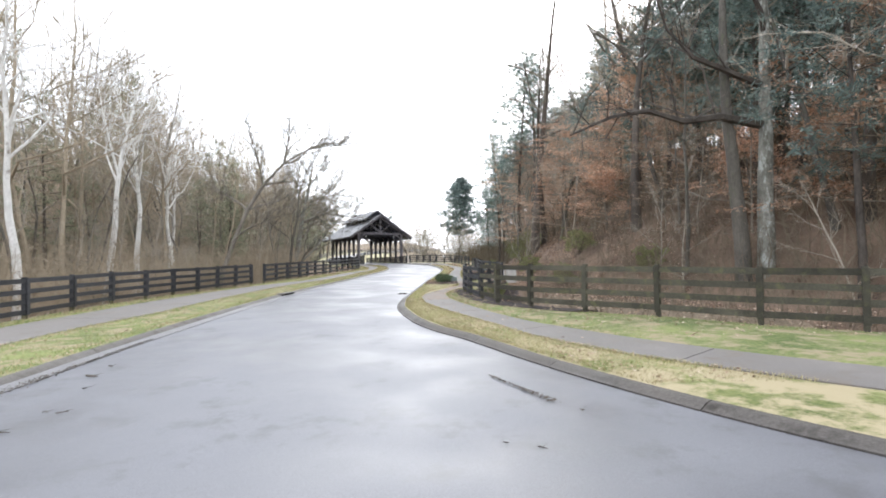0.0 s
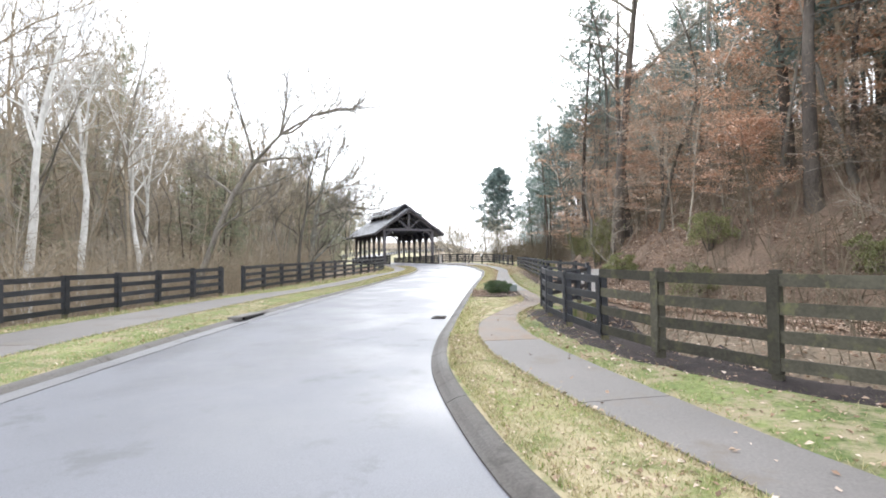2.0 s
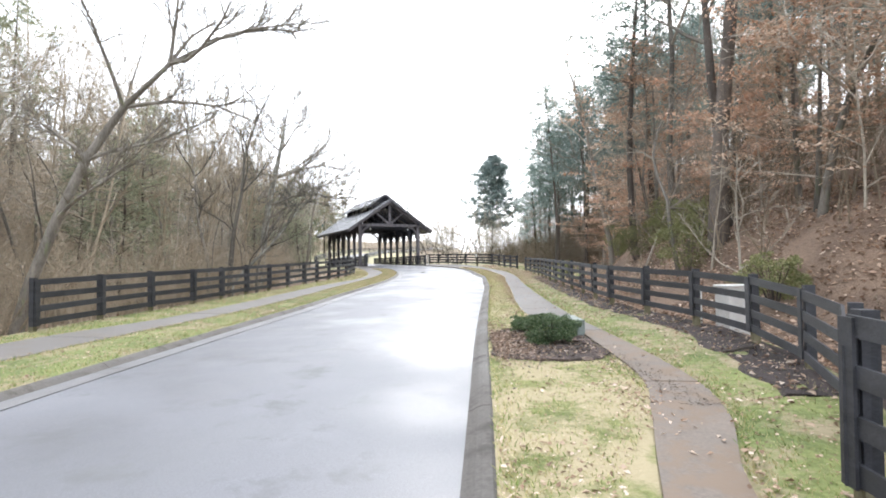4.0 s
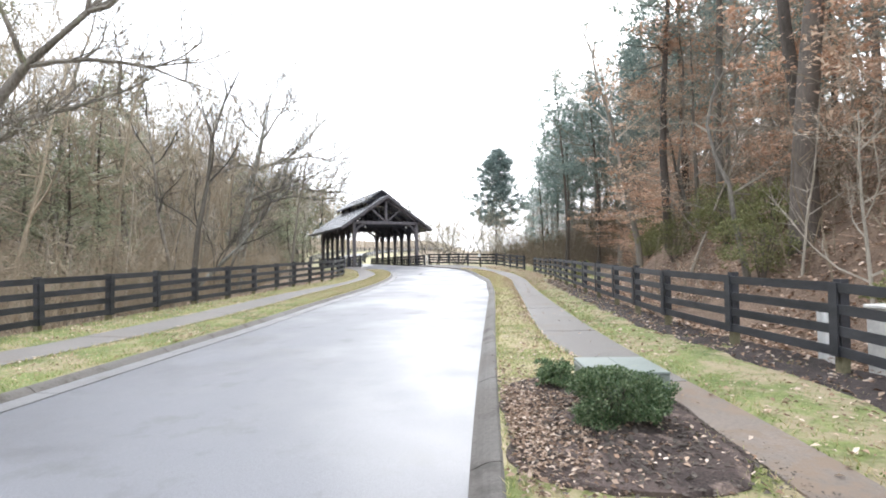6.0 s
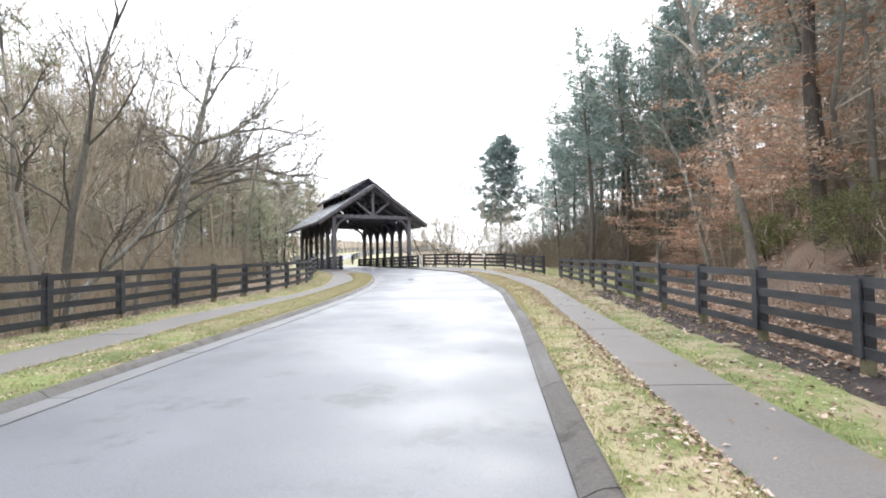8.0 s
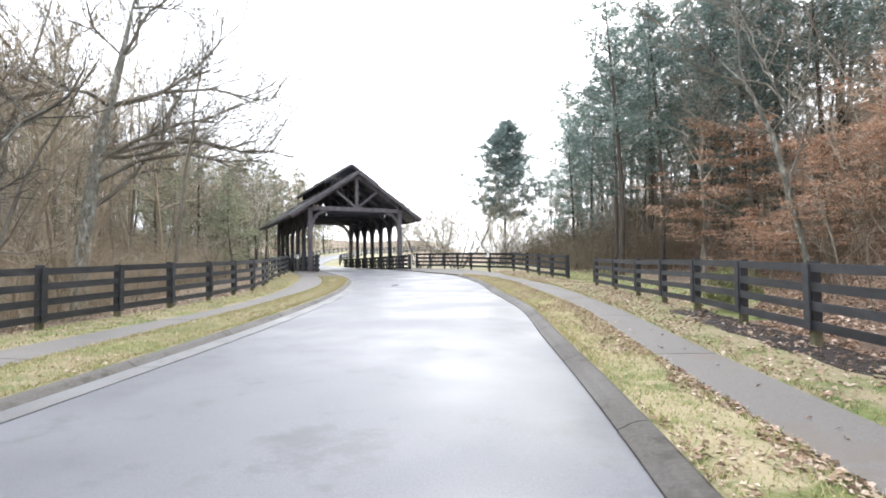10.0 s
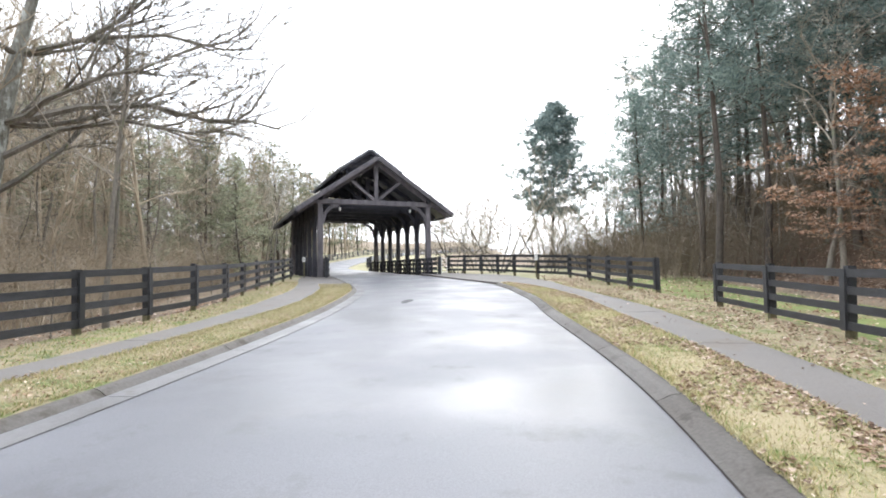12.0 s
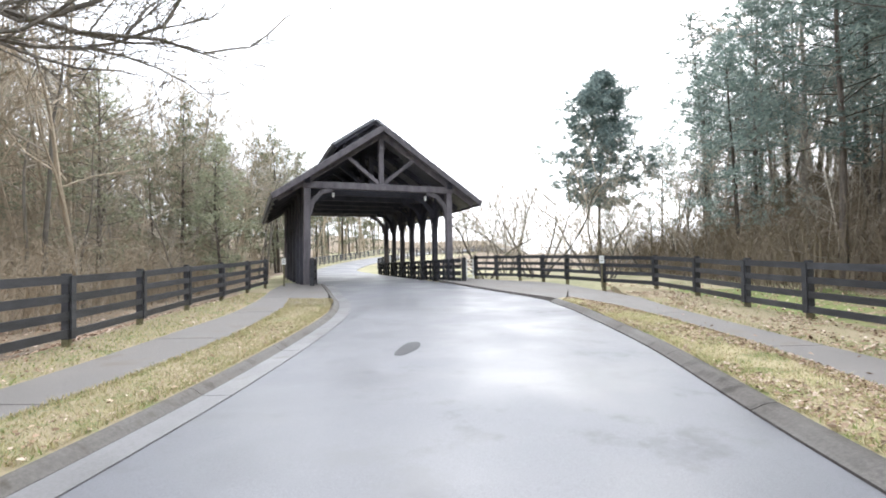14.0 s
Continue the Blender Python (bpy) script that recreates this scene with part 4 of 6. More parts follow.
BARE = []
for i, (h, cl, sp, li, wa) in enumerate([(15, 0.34, 0.85, 0.32, 0.17), (13, 0.24, 1.0, 0.26, 0.24), (17, 0.42, 0.8, 0.34, 0.13), (12, 0.2, 1.0, 0.28, 0.26), (14.5, 0.33, 0.9, 0.32, 0.21), (19, 0.45, 0.85, 0.3, 0.15)]):
    t = make_tree("bare_tree", 11 + i, "leafless grey-brown hardwood in the winter wood", M_BARK, M_TWIG, h=h, r0=h * 0.0086, clear=cl, limbs=13, spread=sp, lift=li, wander=wa)
    t["group"] = "bare hardwoods"
    BARE.append(t)
SAPLING = []
for i, h in enumerate((6.5, 5.0, 8.0)):
    t = make_tree("sapling", 41 + i, "thin leafless sapling in the undergrowth", M_TWIG, M_TWIG, h=h, r0=h * 0.006 + 0.01, clear=0.15, limbs=9, spread=0.8, lift=0.35, sub=(4, 9), limb_len=0.42, fine=0.009, sides=5)
    t["group"] = "saplings"
    SAPLING.append(t)
SYC = make_tree("sycamore", 61, "tall pale sycamore with white peeling bark", M_SYCAMORE, M_SYCAMORE, h=17, r0=0.25, clear=0.48, limbs=13, spread=0.7, lift=0.4, wander=0.16)
SYC["group"] = "white sycamores"
PINES = [make_pine("pine", 71 + i, h, c, w, "tall dark pine with a ragged blue-green crown", M_NEEDLE, s, 12, 52, 8) for i, (h, c, w, s) in enumerate([(20, 0.32, 4.3, 0.5), (22, 0.42, 4.2, 0.5), (16, 0.22, 4.2, 0.48)])]
CEDARS = [make_pine("cedar", 81 + i, h, 0.12, w, "olive-green cedar among bare trees", M_CEDAR, 0.4, 11, 52, 7, 0.75) for i, (h, w) in enumerate([(10, 2.7), (7, 2.2), (12.5, 3.0)])]
BEECHES = [make_beech("beech", 91 + i, h) for i, h in enumerate((8.5, 6.5, 10.5))]
FADED = [make_beech("beech", 95 + i, h, 0.42, 600, M_FADED, "faded tan") for i, h in enumerate((9.5, 7.5))]

TALL = make_tree("tall_hardwood", 121, "tall straight hardwood with dark furrowed bark on the bank", M_BARK_DARK, M_BARK, h=24, r0=0.33, clear=0.42, limbs=14, spread=0.8, lift=0.3, wander=0.06, limb_len=0.26)
TALL["group"] = "tall bank trees"

wood = random.Random(5)


def left_edge(y):
    return lerp_line(FENCE_L + FENCE_L2, y) - 4.5 if y < 88 else -21 - 0.32 * (min(y, 190) - 88)


# ---- single trees that stand out ----
for x, y, s, rz, lean in ((-21.9, 26.4, 1.0, 20, (0, 6)), (-23.2, 35.2, 1.0, 140, (0, 1)), (-23.8, 39.5, 0.95, 250, (-2, 9)), (-23.6, 44.7, 0.85, 60, (0, 3)), (-25.5, 47, 0.8, 190, (2, 6))):
    stand(SYC, x, y, s, rz, lean)
stand(BARE[2], -17.0, 72.2, 0.8, 200)
stand(BARE[1], -17.5, 62.0, 0.85, 300, (3, 4))
stand(CEDARS[2], -25.3, 60.6, 1.15, 30)
stand(CEDARS[0], -24.0, 56.0, 1.1, 130)
stand(CEDARS[2], -30.0, 92.0, 1.05, 130)
for x, y, s in ((-27.5, 57, 1.0), (-38, 90, 1.2), (-31, 101, 1.1), (-26.2, 99, 1.05), (-29, 103, 1.2)):
    stand(CEDARS[2 if x < -29 else 0], x, y, s, wood.uniform(0, 360))
stand(make_pine("broad_pine", 79, 18.2, 0.32, 5.7, "lone broad-crowned blue-green pine beyond the fence, paled for haze", M_HAZE_PINE, 0.55, 22, 90, 11, 0.6, 0.11), 2.6, 112.0, 1.0, 20)
for x, y, s, k in ((8.2, 82.5, 0.95, 1), (7.6, 94.0, 0.85, 2), (10.2, 98.0, 0.9, 1), (12.4, 86.5, 1.05, 1), (9.6, 88.5, 0.95, 0), (10.0, 107.0, 0.8, 0), (15, 96, 1.0, 1), (13.5, 91, 1.0, 0), (17, 88, 1.0, 2), (16.5, 82.5, 1.0, 0), (19.5, 79, 1.0, 1), (21, 86, 0.95, 0), (18, 71, 0.95, 1), (22, 66, 1.0, 0), (12.5, 103, 0.85, 2), (19, 59, 1.0, 1), (24, 74, 1.0, 2), (17.5, 52, 0.95, 0), (21, 46, 1.0, 2), (19, 38, 1.0, 0), (24, 33, 1.0, 1), (22, 27, 1.0, 2), (11.2, 110.5, 1.0, 1), (13.5, 118, 1.0, 0), (9.2, 117, 0.95, 2), (16, 112, 1.0, 1), (14.5, 104, 0.95, 0), (7.5, 53.2, 1.02, 1), (9.6, 56.5, 1.05, 0), (16, 84.5, 1.1, 1), (18.5, 91, 1.1, 0), (20.5, 95, 1.15, 1), (20, 17, 1.0, 1), (23, 21.5, 1.05, 0), (19, 24.5, 1.0, 1), (26, 16, 1.1, 0), (17.5, 28.5, 0.95, 1), (21.5, 31, 1.0, 0), (25.5, 26, 1.05, 1), (16.5, 33.5, 0.95, 0), (15.5, 79.5, 1.05, 2), (23, 82, 1.1, 1), (22.5, 90.5, 1.15, 0), (17.5, 101, 1.05, 2), (25, 97, 1.15, 1)):
    stand(PINES[k], x, y, s, wood.uniform(0, 360))
for x, y, s, k in ((17.5, 77, 0.8, 1), (12.2, 73.5, 0.7, 1), (13.4, 70, 0.75, 0), (11.2, 62, 0.85, 0), (12.5, 65.5, 0.9, 1), (8.8, 53.0, 0.9, 2), (10.2, 57.5, 0.85, 0), (9.5, 46.0, 0.8, 0), (12.0, 39, 0.8, 0), (10.5, 34.0, 0.85, 1), (13, 29, 0.9, 0), (15, 25.5, 0.9, 1), (19, 22, 1.0, 0)):
    stand((BEECHES if y > 44 or k == 1 else (FADED[0], FADED[1], FADED[0]))[k], x, y, s, wood.uniform(0, 360))
stand(make_beech("beech", 99, 8.6, 0.62, 1500), 14.6, 78.0, 1.0, 70)
for x, y, s, k in ((12.8, 80.5, 1.1, 2), (13.8, 83.5, 1.15, 2), (15.5, 88, 1.1, 2), (16.5, 74, 1.15, 2), (8.2, 49.8, 1.15, 5), (6.9, 55.5, 1.25, 2)):
    stand(BARE[k], x, y, s, wood.uniform(0, 360), (0, wood.uniform(-6, 0)))
stand(BARE[1], -29.0, 79.0, 1.0, 40)
for x, y, s, rz in ((7.3, 43.2, 1.0, 0), (8.4, 44.6, 0.75, 130), (11.5, 31.5, 0.85, 60), (13.5, 36.5, 0.9, 220), (16.5, 20.5, 0.85, 300)):
    stand(TALL, x, y, s, rz)


def leaning_tree():
    """The hardwood that leans over the fence in a long bow."""
    rng = random.Random(201)
    top = tagged(new("leaning_tree"), "leafless dark hardwood leaning over the fence in a bow", "tree")
    trunk = [Vector(p) for p in ((0, 0, -0.4), (0.5, 0.2, 2), (1.3, 0.5, 4.5), (2.2, 0.9, 7), (3.4, 1.4, 9.2), (5.0, 2.0, 11.2), (7.0, 2.7, 12.6))]
    tv, tf, cv, cf = [], [], [], []
    tube(tv, tf, trunk, [0.26, 0.21, 0.19, 0.17, 0.14, 0.1, 0.06], 8)
    for i, d, ln in ((2, (1.0, -0.5, 0.7), 4.5), (3, (-0.8, 0.4, 0.9), 4.0), (3, (1.0, 0.8, 0.4), 5.0), (4, (0.2, -0.6, 1.0), 4.5), (4, (1.0, 0.2, 0.15), 5.0), (5, (0.3, 0.8, 0.9), 4.0), (5, (1.0, -0.3, 0.5), 4.5), (6, (0.9, 0.3, 0.5), 3.5), (6, (1.0, -0.2, 0.1), 3.5), (5, (0.5, 0.1, 1.0), 3.5)):
        old_limb(rng, cv, cf, bend(rng, trunk[i], Vector(d), ln * 1.1, 6, 0.14, 0.03), 0.09, 4)
    raw("trunk", tv, tf, M_BARK, top, "", True)
    raw("crown", cv, cf, M_BARK, top)
    top.matrix_basis = set_pose(-19.2, 43.0)


def limb_tree():
    """The old twin-trunked hardwood at the first bend, with long mossy limbs."""
    rng = random.Random(203)
    top = tagged(new("old_hardwood"), "old twin-trunked hardwood with pale lichen bark and long mossy limbs", "tree")
    for k, (dx, dy, lean) in enumerate(((0, 0, 0.0), (-0.75, 0.3, -0.05))):
        trunk = bend(rng, Vector((dx, dy, -0.5)), Vector((lean, 0, 1)), 19 - 3 * k, 9, 0.03, 0.03)
        tv, tf = [], []
        tube(tv, tf, trunk, [0.34 * (1 - 0.08 * k) * (1 - 0.85 * (i / 9)) + 0.02 for i in range(10)], 10)
        raw("trunk", tv, tf, M_LICHEN if k == 0 else M_BARK, top, "pale bark spotted with lichen" if k == 0 else "", True)
        if k == 0:
            main = trunk
    cv, cf = [], []
    boughs(rng, cv, cf, [], [Vector(p) for p in ((0, 0, 6.2), (-1.8, -0.2, 6.5), (-3.4, -0.3, 6.3), (-4.8, -0.2, 6.8), (-6.4, -0.5, 6.5), (-8.2, -0.6, 5.7))], 0.2, (13, 12), 0.13, 0.8)
    boughs(rng, cv, cf, [], [Vector(p) for p in ((0, 0, 7.9), (-1.6, -0.2, 8.5), (-3.0, -0.5, 8.9), (-4.0, -0.3, 10.2), (-4.6, -0.6, 11.8))], 0.16, (11, 12), 0.13, 0.8)
    for i, d, ln, r in ( (4, (0.8, -0.5, 0.5), 5.0, 0.11), (5, (-0.6, -0.7, 0.8), 6.0, 0.12), (6, (-0.8, 0.3, 0.7), 5.0, 0.1), (6, (0.8, 0.4, 0.8), 5.0, 0.1), (7, (-0.4, -0.6, 1.0), 4.0, 0.08), (7, (0.6, -0.4, 1.0), 4.0, 0.08)):
        boughs(rng, cv, cf, [], bend(rng, main[i], Vector(d), ln, 6, 0.2, 0.05), r, (9, 12), 0.13, 0.8)
    raw("crown", cv, cf, M_BARK_DARK, top, "crooked dark limbs with moss")
    top.matrix_basis = set_pose(13.3, 21.8)


def pale_tree():
    """The slim pale hardwood on the bank that leans over the fence."""
    rng = random.Random(211)
    top = tagged(new("slim_hardwood"), "slim pale-barked hardwood leaning towards the road", "tree")
    trunk = [Vector(p) for p in ((0, 0, -0.5), (-0.35, 0.05, 1.8), (-0.8, 0.1, 4.0), (-1.3, 0.2, 6.2), (-2.2, 0.3, 8.2), (-3.6, 0.5, 9.8), (-5.2, 0.6, 10.8))]
    tv, tf, cv, cf = [], [], [], []
    tube(tv, tf, trunk, [0.13, 0.11, 0.1, 0.09, 0.07, 0.045, 0.02], 8)
    for i, d, ln in ((2, (0.6, 0.3, 0.9), 3.2), (3, (0.5, -0.4, 1.0), 4.0), (3, (-0.9, 0.2, 0.4), 3.0), (4, (0.3, 0.3, 1.0), 4.0), (4, (-1.0, -0.3, 0.1), 3.2), (5, (-0.4, 0.2, 1.0), 3.0), (5, (-1.0, 0.2, 0.0), 2.6), (6, (-0.9, 0.1, 0.5), 2.0)):
        boughs(rng, cv, cf, [], bend(rng, trunk[i], Vector(d), ln, 5, 0.15, 0.05), 0.045, (8, 9), 0.13, 0.9, 0.01)
    raw("trunk", tv, tf, M_LICHEN, top, "pale lichen-spotted trunk", True)
    raw("crown", cv, cf, M_BARK, top)
    top.matrix_basis = set_pose(11.0, 67.2)


def spreading_tree():
    """The broad old tree beyond the fence, whose limbs reach towards the road."""
    rng = random.Random(207)
    top = tagged(new("spreading_tree"), "broad leafless tree with long pale-grey limbs over the fence", "tree")
    trunk = [Vector(p) for p in ((0, 0, -0.5), (0.1, 0.1, 2.5), (0.35, 0.2, 5), (0.7, 0.3, 7.5), (1.2, 0.4, 10), (1.7, 0.6, 12.5), (2.0, 0.9, 15))]
    tv, tf, cv, cf = [], [], [], []
    tube(tv, tf, trunk, [0.4, 0.33, 0.3, 0.27, 0.22, 0.16, 0.06], 9)
    for i, d, ln, r in ((2, (1.0, 0.7, 0.55), 6.5, 0.11), (3, (1.0, 0.1, 0.2), 7.0, 0.11), (3, (0.7, 1.0, 0.3), 7.5, 0.1), (3, (-0.7, 0.6, 0.5), 5, 0.1), (4, (1.0, 0.5, 0.35), 7.0, 0.1), (4, (0.3, -1.0, 0.5), 5, 0.09), (4, (0.6, 1.0, 0.6), 6, 0.09), (5, (1.0, 0.0, 0.6), 5.5, 0.08), (5, (0.4, 0.9, 0.8), 5.0, 0.08), (5, (-0.8, -0.2, 0.8), 4.5, 0.08), (6, (0.5, 0.3, 1.0), 3.5, 0.06), (6, (0.9, 0.6, 0.5), 4.0, 0.06)):
        old_limb(rng, cv, cf, bend(rng, trunk[i], Vector(d), ln * 1.1, 7, 0.2, 0.03), r * 1.1, 5)
    raw("trunk", tv, tf, M_LICHEN, top, "", True)
    for path, r in ((((0.7, 0.3, 7.5), (2.5, 1.8, 8.5), (4.2, 3.2, 8.9), (5.8, 4.5, 8.6), (7.2, 5.6, 8.8), (8.4, 6.4, 8.5)), 0.14), (((0.5, 0.25, 6.2), (2.2, 1.2, 7.5), (4.0, 2.2, 8.0), (5.6, 3.4, 7.8), (7.0, 4.6, 8.1)), 0.12), (((1.2, 0.4, 10.0), (3.0, 1.6, 11.0), (5.0, 3.0, 11.6), (6.8, 4.2, 11.4), (8.0, 5.2, 11.8)), 0.11)):
        old_limb(rng, cv, cf, [Vector(p) for p in path], r, 6)
    raw("crown", cv, cf, M_BARK, top, "long grey-brown limbs")
    top.matrix_basis = set_pose(-20.6, 70.4)


def forked_tree():
    """The low-forked hardwood behind the fence, one stem slanting towards the road."""
    rng = random.Random(209)
    top = tagged(new("forked_tree"), "leafless dark mossy hardwood forked low, with one slanting stem", "tree")
    cv, cf = [], []
    for path, r in ((((0, 0, -0.5), (0.15, 0.1, 1.2), (1.2, 0.3, 2.3), (2.5, 0.6, 3.6), (3.6, 0.8, 5.0), (4.4, 1.1, 6.2)), 0.17), (((0, 0, -0.5), (0.05, 0, 2.2), (0.35, -0.1, 4.6), (0.9, -0.1, 7.2), (1.0, 0.2, 9.8), (1.7, 0.3, 12)), 0.21), (((-1.6, 0.6, -0.5), (-1.7, 0.5, 2.5), (-2.3, 0.3, 5.5), (-2.6, 0.4, 8.5), (-3.2, 0.6, 11.5)), 0.15)):
        stem = [Vector(p) for p in path]
        tv, tf = [], []
        tube(tv, tf, stem, [r * (1 - 0.8 * i / (len(stem) - 1)) for i in range(len(stem))], 8)
        raw("trunk", tv, tf, M_LICHEN if r == 0.17 else M_BARK, top, "", True)
        for i in range(2, len(stem)):
            for q in range(2):
                d = (stem[i] - stem[i - 1]).normalized() + Vector((rng.uniform(-1, 1), rng.uniform(-1, 1), rng.uniform(-0.2, 0.8))) * 0.9
                boughs(rng, cv, cf, [], bend(rng, stem[i], d, rng.uniform(2.5, 4.2), 5, 0.2, 0.05), 0.05, (8, 10), 0.14, 0.9, 0.012)
    raw("crown", cv, cf, M_BARK, top)
    top.matrix_basis = set_pose(-17.7, 58.0)


forked_tree()
leaning_tree()
limb_tree()
pale_tree()
spreading_tree()
for x, y, s in ((-27.5, 108, 1.3), (-30.5, 112, 1.25), (-33.0, 118, 1.3), (-31.0, 104, 1.2), (-34.5, 125, 1.35), (-37.0, 131, 1.3), (-28.5, 99, 1.15), (-26.0, 94, 1.1), (-36, 110, 1.3), (-39, 121, 1.4), (-33, 97, 1.2), (-40, 140, 1.3), (-30, 88, 1.2), (-25.5, 86, 1.0), (-42, 150, 1.3), (-38, 103, 1.3)):
    stand(BARE[wood.randrange(6)], x, y, s * 0.72, wood.uniform(0, 360))
def stem_shrub(seed, h):
    """A bare shrub of many crooked stems from one stool."""
    rng = random.Random(seed)
    top = tagged(new("bare_shrub"), "many-stemmed dark leafless shrub behind the fence", "shrub", "bare shrubs")
    cv, cf = [], []
    for k in range(6):
        a = k * 1.047 + rng.uniform(-0.3, 0.3)
        stem = bend(rng, Vector((0.2 * math.cos(a), 0.2 * math.sin(a), -0.3)), Vector((math.cos(a) * 0.7, math.sin(a) * 0.7, 1)), h * rng.uniform(0.6, 1.1), 6, 0.18, 0.03)
        tv, tf = [], []
        tube(tv, tf, stem, [0.06 * (1 - 0.8 * i / 6) for i in range(7)], 5)
        raw("stem", tv, tf, M_BARK, top)
        for q in range(4):
            at = stem[2 + q]
            boughs(rng, cv, cf, [], bend(rng, at, Vector((rng.uniform(-1, 1), rng.uniform(-1, 1), 1)), h * rng.uniform(0.25, 0.42), 3, 0.2, 0.05), 0.026, (6, 7), 0.14, 0.9, 0.01)
    raw("crown", cv, cf, M_TWIG, top)
    return top


SHRUBS = [stem_shrub(221, 8.2), stem_shrub(222, 6.6)]
for x, y, s in ((-6.6, 99.0, 1.2), (-3.2, 99.5, 1.25), (1.2, 98.0, 0.95), (-5.5, 108, 1.4), (4.8, 103, 1.1), (6.5, 97, 0.9), (1.5, 110, 1.2)):
    stand(SHRUBS[wood.randrange(2)], x, y, s, wood.uniform(0, 360), (wood.gauss(0, 7), wood.gauss(0, 7)))
for x, y, s in ((-9.5, 118, 0.75), (-4.5, 122, 0.7), (0.5, 120, 0.75), (5.2, 118, 0.85), (7.0, 106, 0.8), (8.8, 112, 0.9), (6.2, 99.5, 0.7), (9.5, 103.5, 0.8)):
    stand(BARE[wood.randrange(6)], x, y, s, wood.uniform(0, 360), (wood.gauss(0, 4), wood.gauss(0, 4)))

# ---- the woods' edges, tree by tree ----
for side in (-1, 1):
    for (d0, d1, y0, y1, count) in ((0, 12, 2, 128, 80), (12, 30, 12, 140, 42)):
        for i in range(count):
            y = y0 + (y1 - y0) * (i + wood.random()) / count
            d = wood.uniform(d0, d1)
            x = left_edge(y) - (1.0 if y > 54 else 6.5) - d if side < 0 else lerp_line(HILL_R, y) + 2.0 + d
            r, rz = wood.random(), wood.uniform(0, 360)
            lean = (wood.gauss(0, 5), wood.gauss(0, 5))
            if side > 0:
                s = wood.uniform(0.85, 1.25)
                kind = wood.choice(PINES) if r < (0.1 if d < 6 else 0.18 if d < 12 else 0.3) and (y > 30 or d > 6) else wood.choice(BEECHES) if r < (0.26 if d < 12 else 0.1) and 14 < y < 76 else wood.choice(FADED) if r < 0.44 and d < 22 and y < 80 else wood.choice(BARE)
            else:
                s = wood.uniform(0.65, 1.0) if y < 62 else wood.uniform(0.5, 0.75)
                x -= 6.0 * ease(60, 70, y)
                kind = wood.choice(CEDARS) if r < 0.06 and y < 60 else wood.choice(BARE)
            if side > 0 and 57 < y < 80 and x < 13:
                continue
            stand(kind, x, y, s, rz, lean)
    for i in range(60):
        y, d = wood.uniform(4, 125), wood.uniform(0, 12)
        x = left_edge(y) - 0.3 - d if side < 0 else lerp_line(HILL_R, y) + 1.2 + d
        stand(wood.choice(SAPLING), x, y, wood.uniform(0.7, 1.2) * (0.6 if side < 0 and y > 58 else 1), wood.uniform(0, 360), (wood.gauss(0, 6), wood.gauss(0, 6)))


# ---- what stands too far or too thick to count ----
def joined(name, protos, places, label, category):
    """Many trees in one mesh, from part meshes of a prototype and a list of poses."""
    pos, loops, starts, mats, mat_index = [], [], [], [], []
    base = 0
    total = 0
    cache = {}
    for k, m in places:
        if k not in cache:
            sets = []
            for me in protos[k]:
                co = np.empty(len(me.vertices) * 3)
                me.vertices.foreach_get("co", co)
                li = np.empty(len(me.loops), int)
                me.loops.foreach_get("vertex_index", li)
                ls = np.empty(len(me.polygons), int)
                me.polygons.foreach_get("loop_start", ls)
                mi = np.empty(len(me.polygons), int)
                me.polygons.foreach_get("material_index", mi)
                slot = []
                for q in me.materials:
                    if q not in mats:
                        mats.append(q)
                    slot.append(mats.index(q))
                sets.append((co.reshape(-1, 3), li, ls, np.array(slot)[mi]))
            cache[k] = sets
        a = np.array(m)
        for co, li, ls, mi in cache[k]:
            pos.append(co @ a[:3, :3].T + a[:3, 3])
            loops.append(li + base)
            starts.append(ls + total)
            mat_index.append(mi)
            base += len(co)
            total += len(li)
    pos, loops, starts, mat_index = (np.concatenate(q) for q in (pos, loops, starts, mat_index))
    me = bpy.data.meshes.new(name)
    me.vertices.add(len(pos))
    me.vertices.foreach_set("co", pos.ravel())
    me.loops.add(len(loops))
    me.loops.foreach_set("vertex_index", loops.astype(np.int32))
    me.polygons.add(len(starts))
    me.polygons.foreach_set("loop_start", starts.astype(np.int32))
    for q in mats:
        me.materials.append(q)
    me.polygons.foreach_set("material_index", mat_index.astype(np.int32))
    me.update(calc_edges=True)
    return tagged(new(name, me), label, category, kind="stuff")


def loose_mesh(lists):
    """A mesh that only serves to be joined into the woods."""
    me = bpy.data.meshes.new("woods")
    verts, faces, index = [], [], []
    for k, (v, f, m) in enumerate(lists):
        o = len(verts)
        verts += v
        faces += [tuple(i + o for i in q) for q in f]
        index += [k] * len(f)
        me.materials.append(m)
    me.from_pydata(verts, [], faces)
    me.polygons.foreach_set("material_index", index)
    return [me]


def lean_proto(seed, h):
    tv, tf, cv, cf, _ = tree_skeleton(random.Random(seed), h, h * 0.0095, 0.3, 9, 0.9, 0.3, sub=(5, 8), wander=0.1, fine=0.019, sides=4, limb_len=0.4)
    return loose_mesh([(tv + cv, tf + [tuple(i + len(tv) for i in f) for f in cf], M_BRUSH)])


def ever_proto(seed, h, clear, width, material, size, top_round):
    tv, tf, cv, cf, v, f = pine_lists(seed, h, clear, width, size, 10, 26, 6, top_round, 0.12)
    return loose_mesh([(tv, tf, M_BARK_DARK), (v, f, material)])


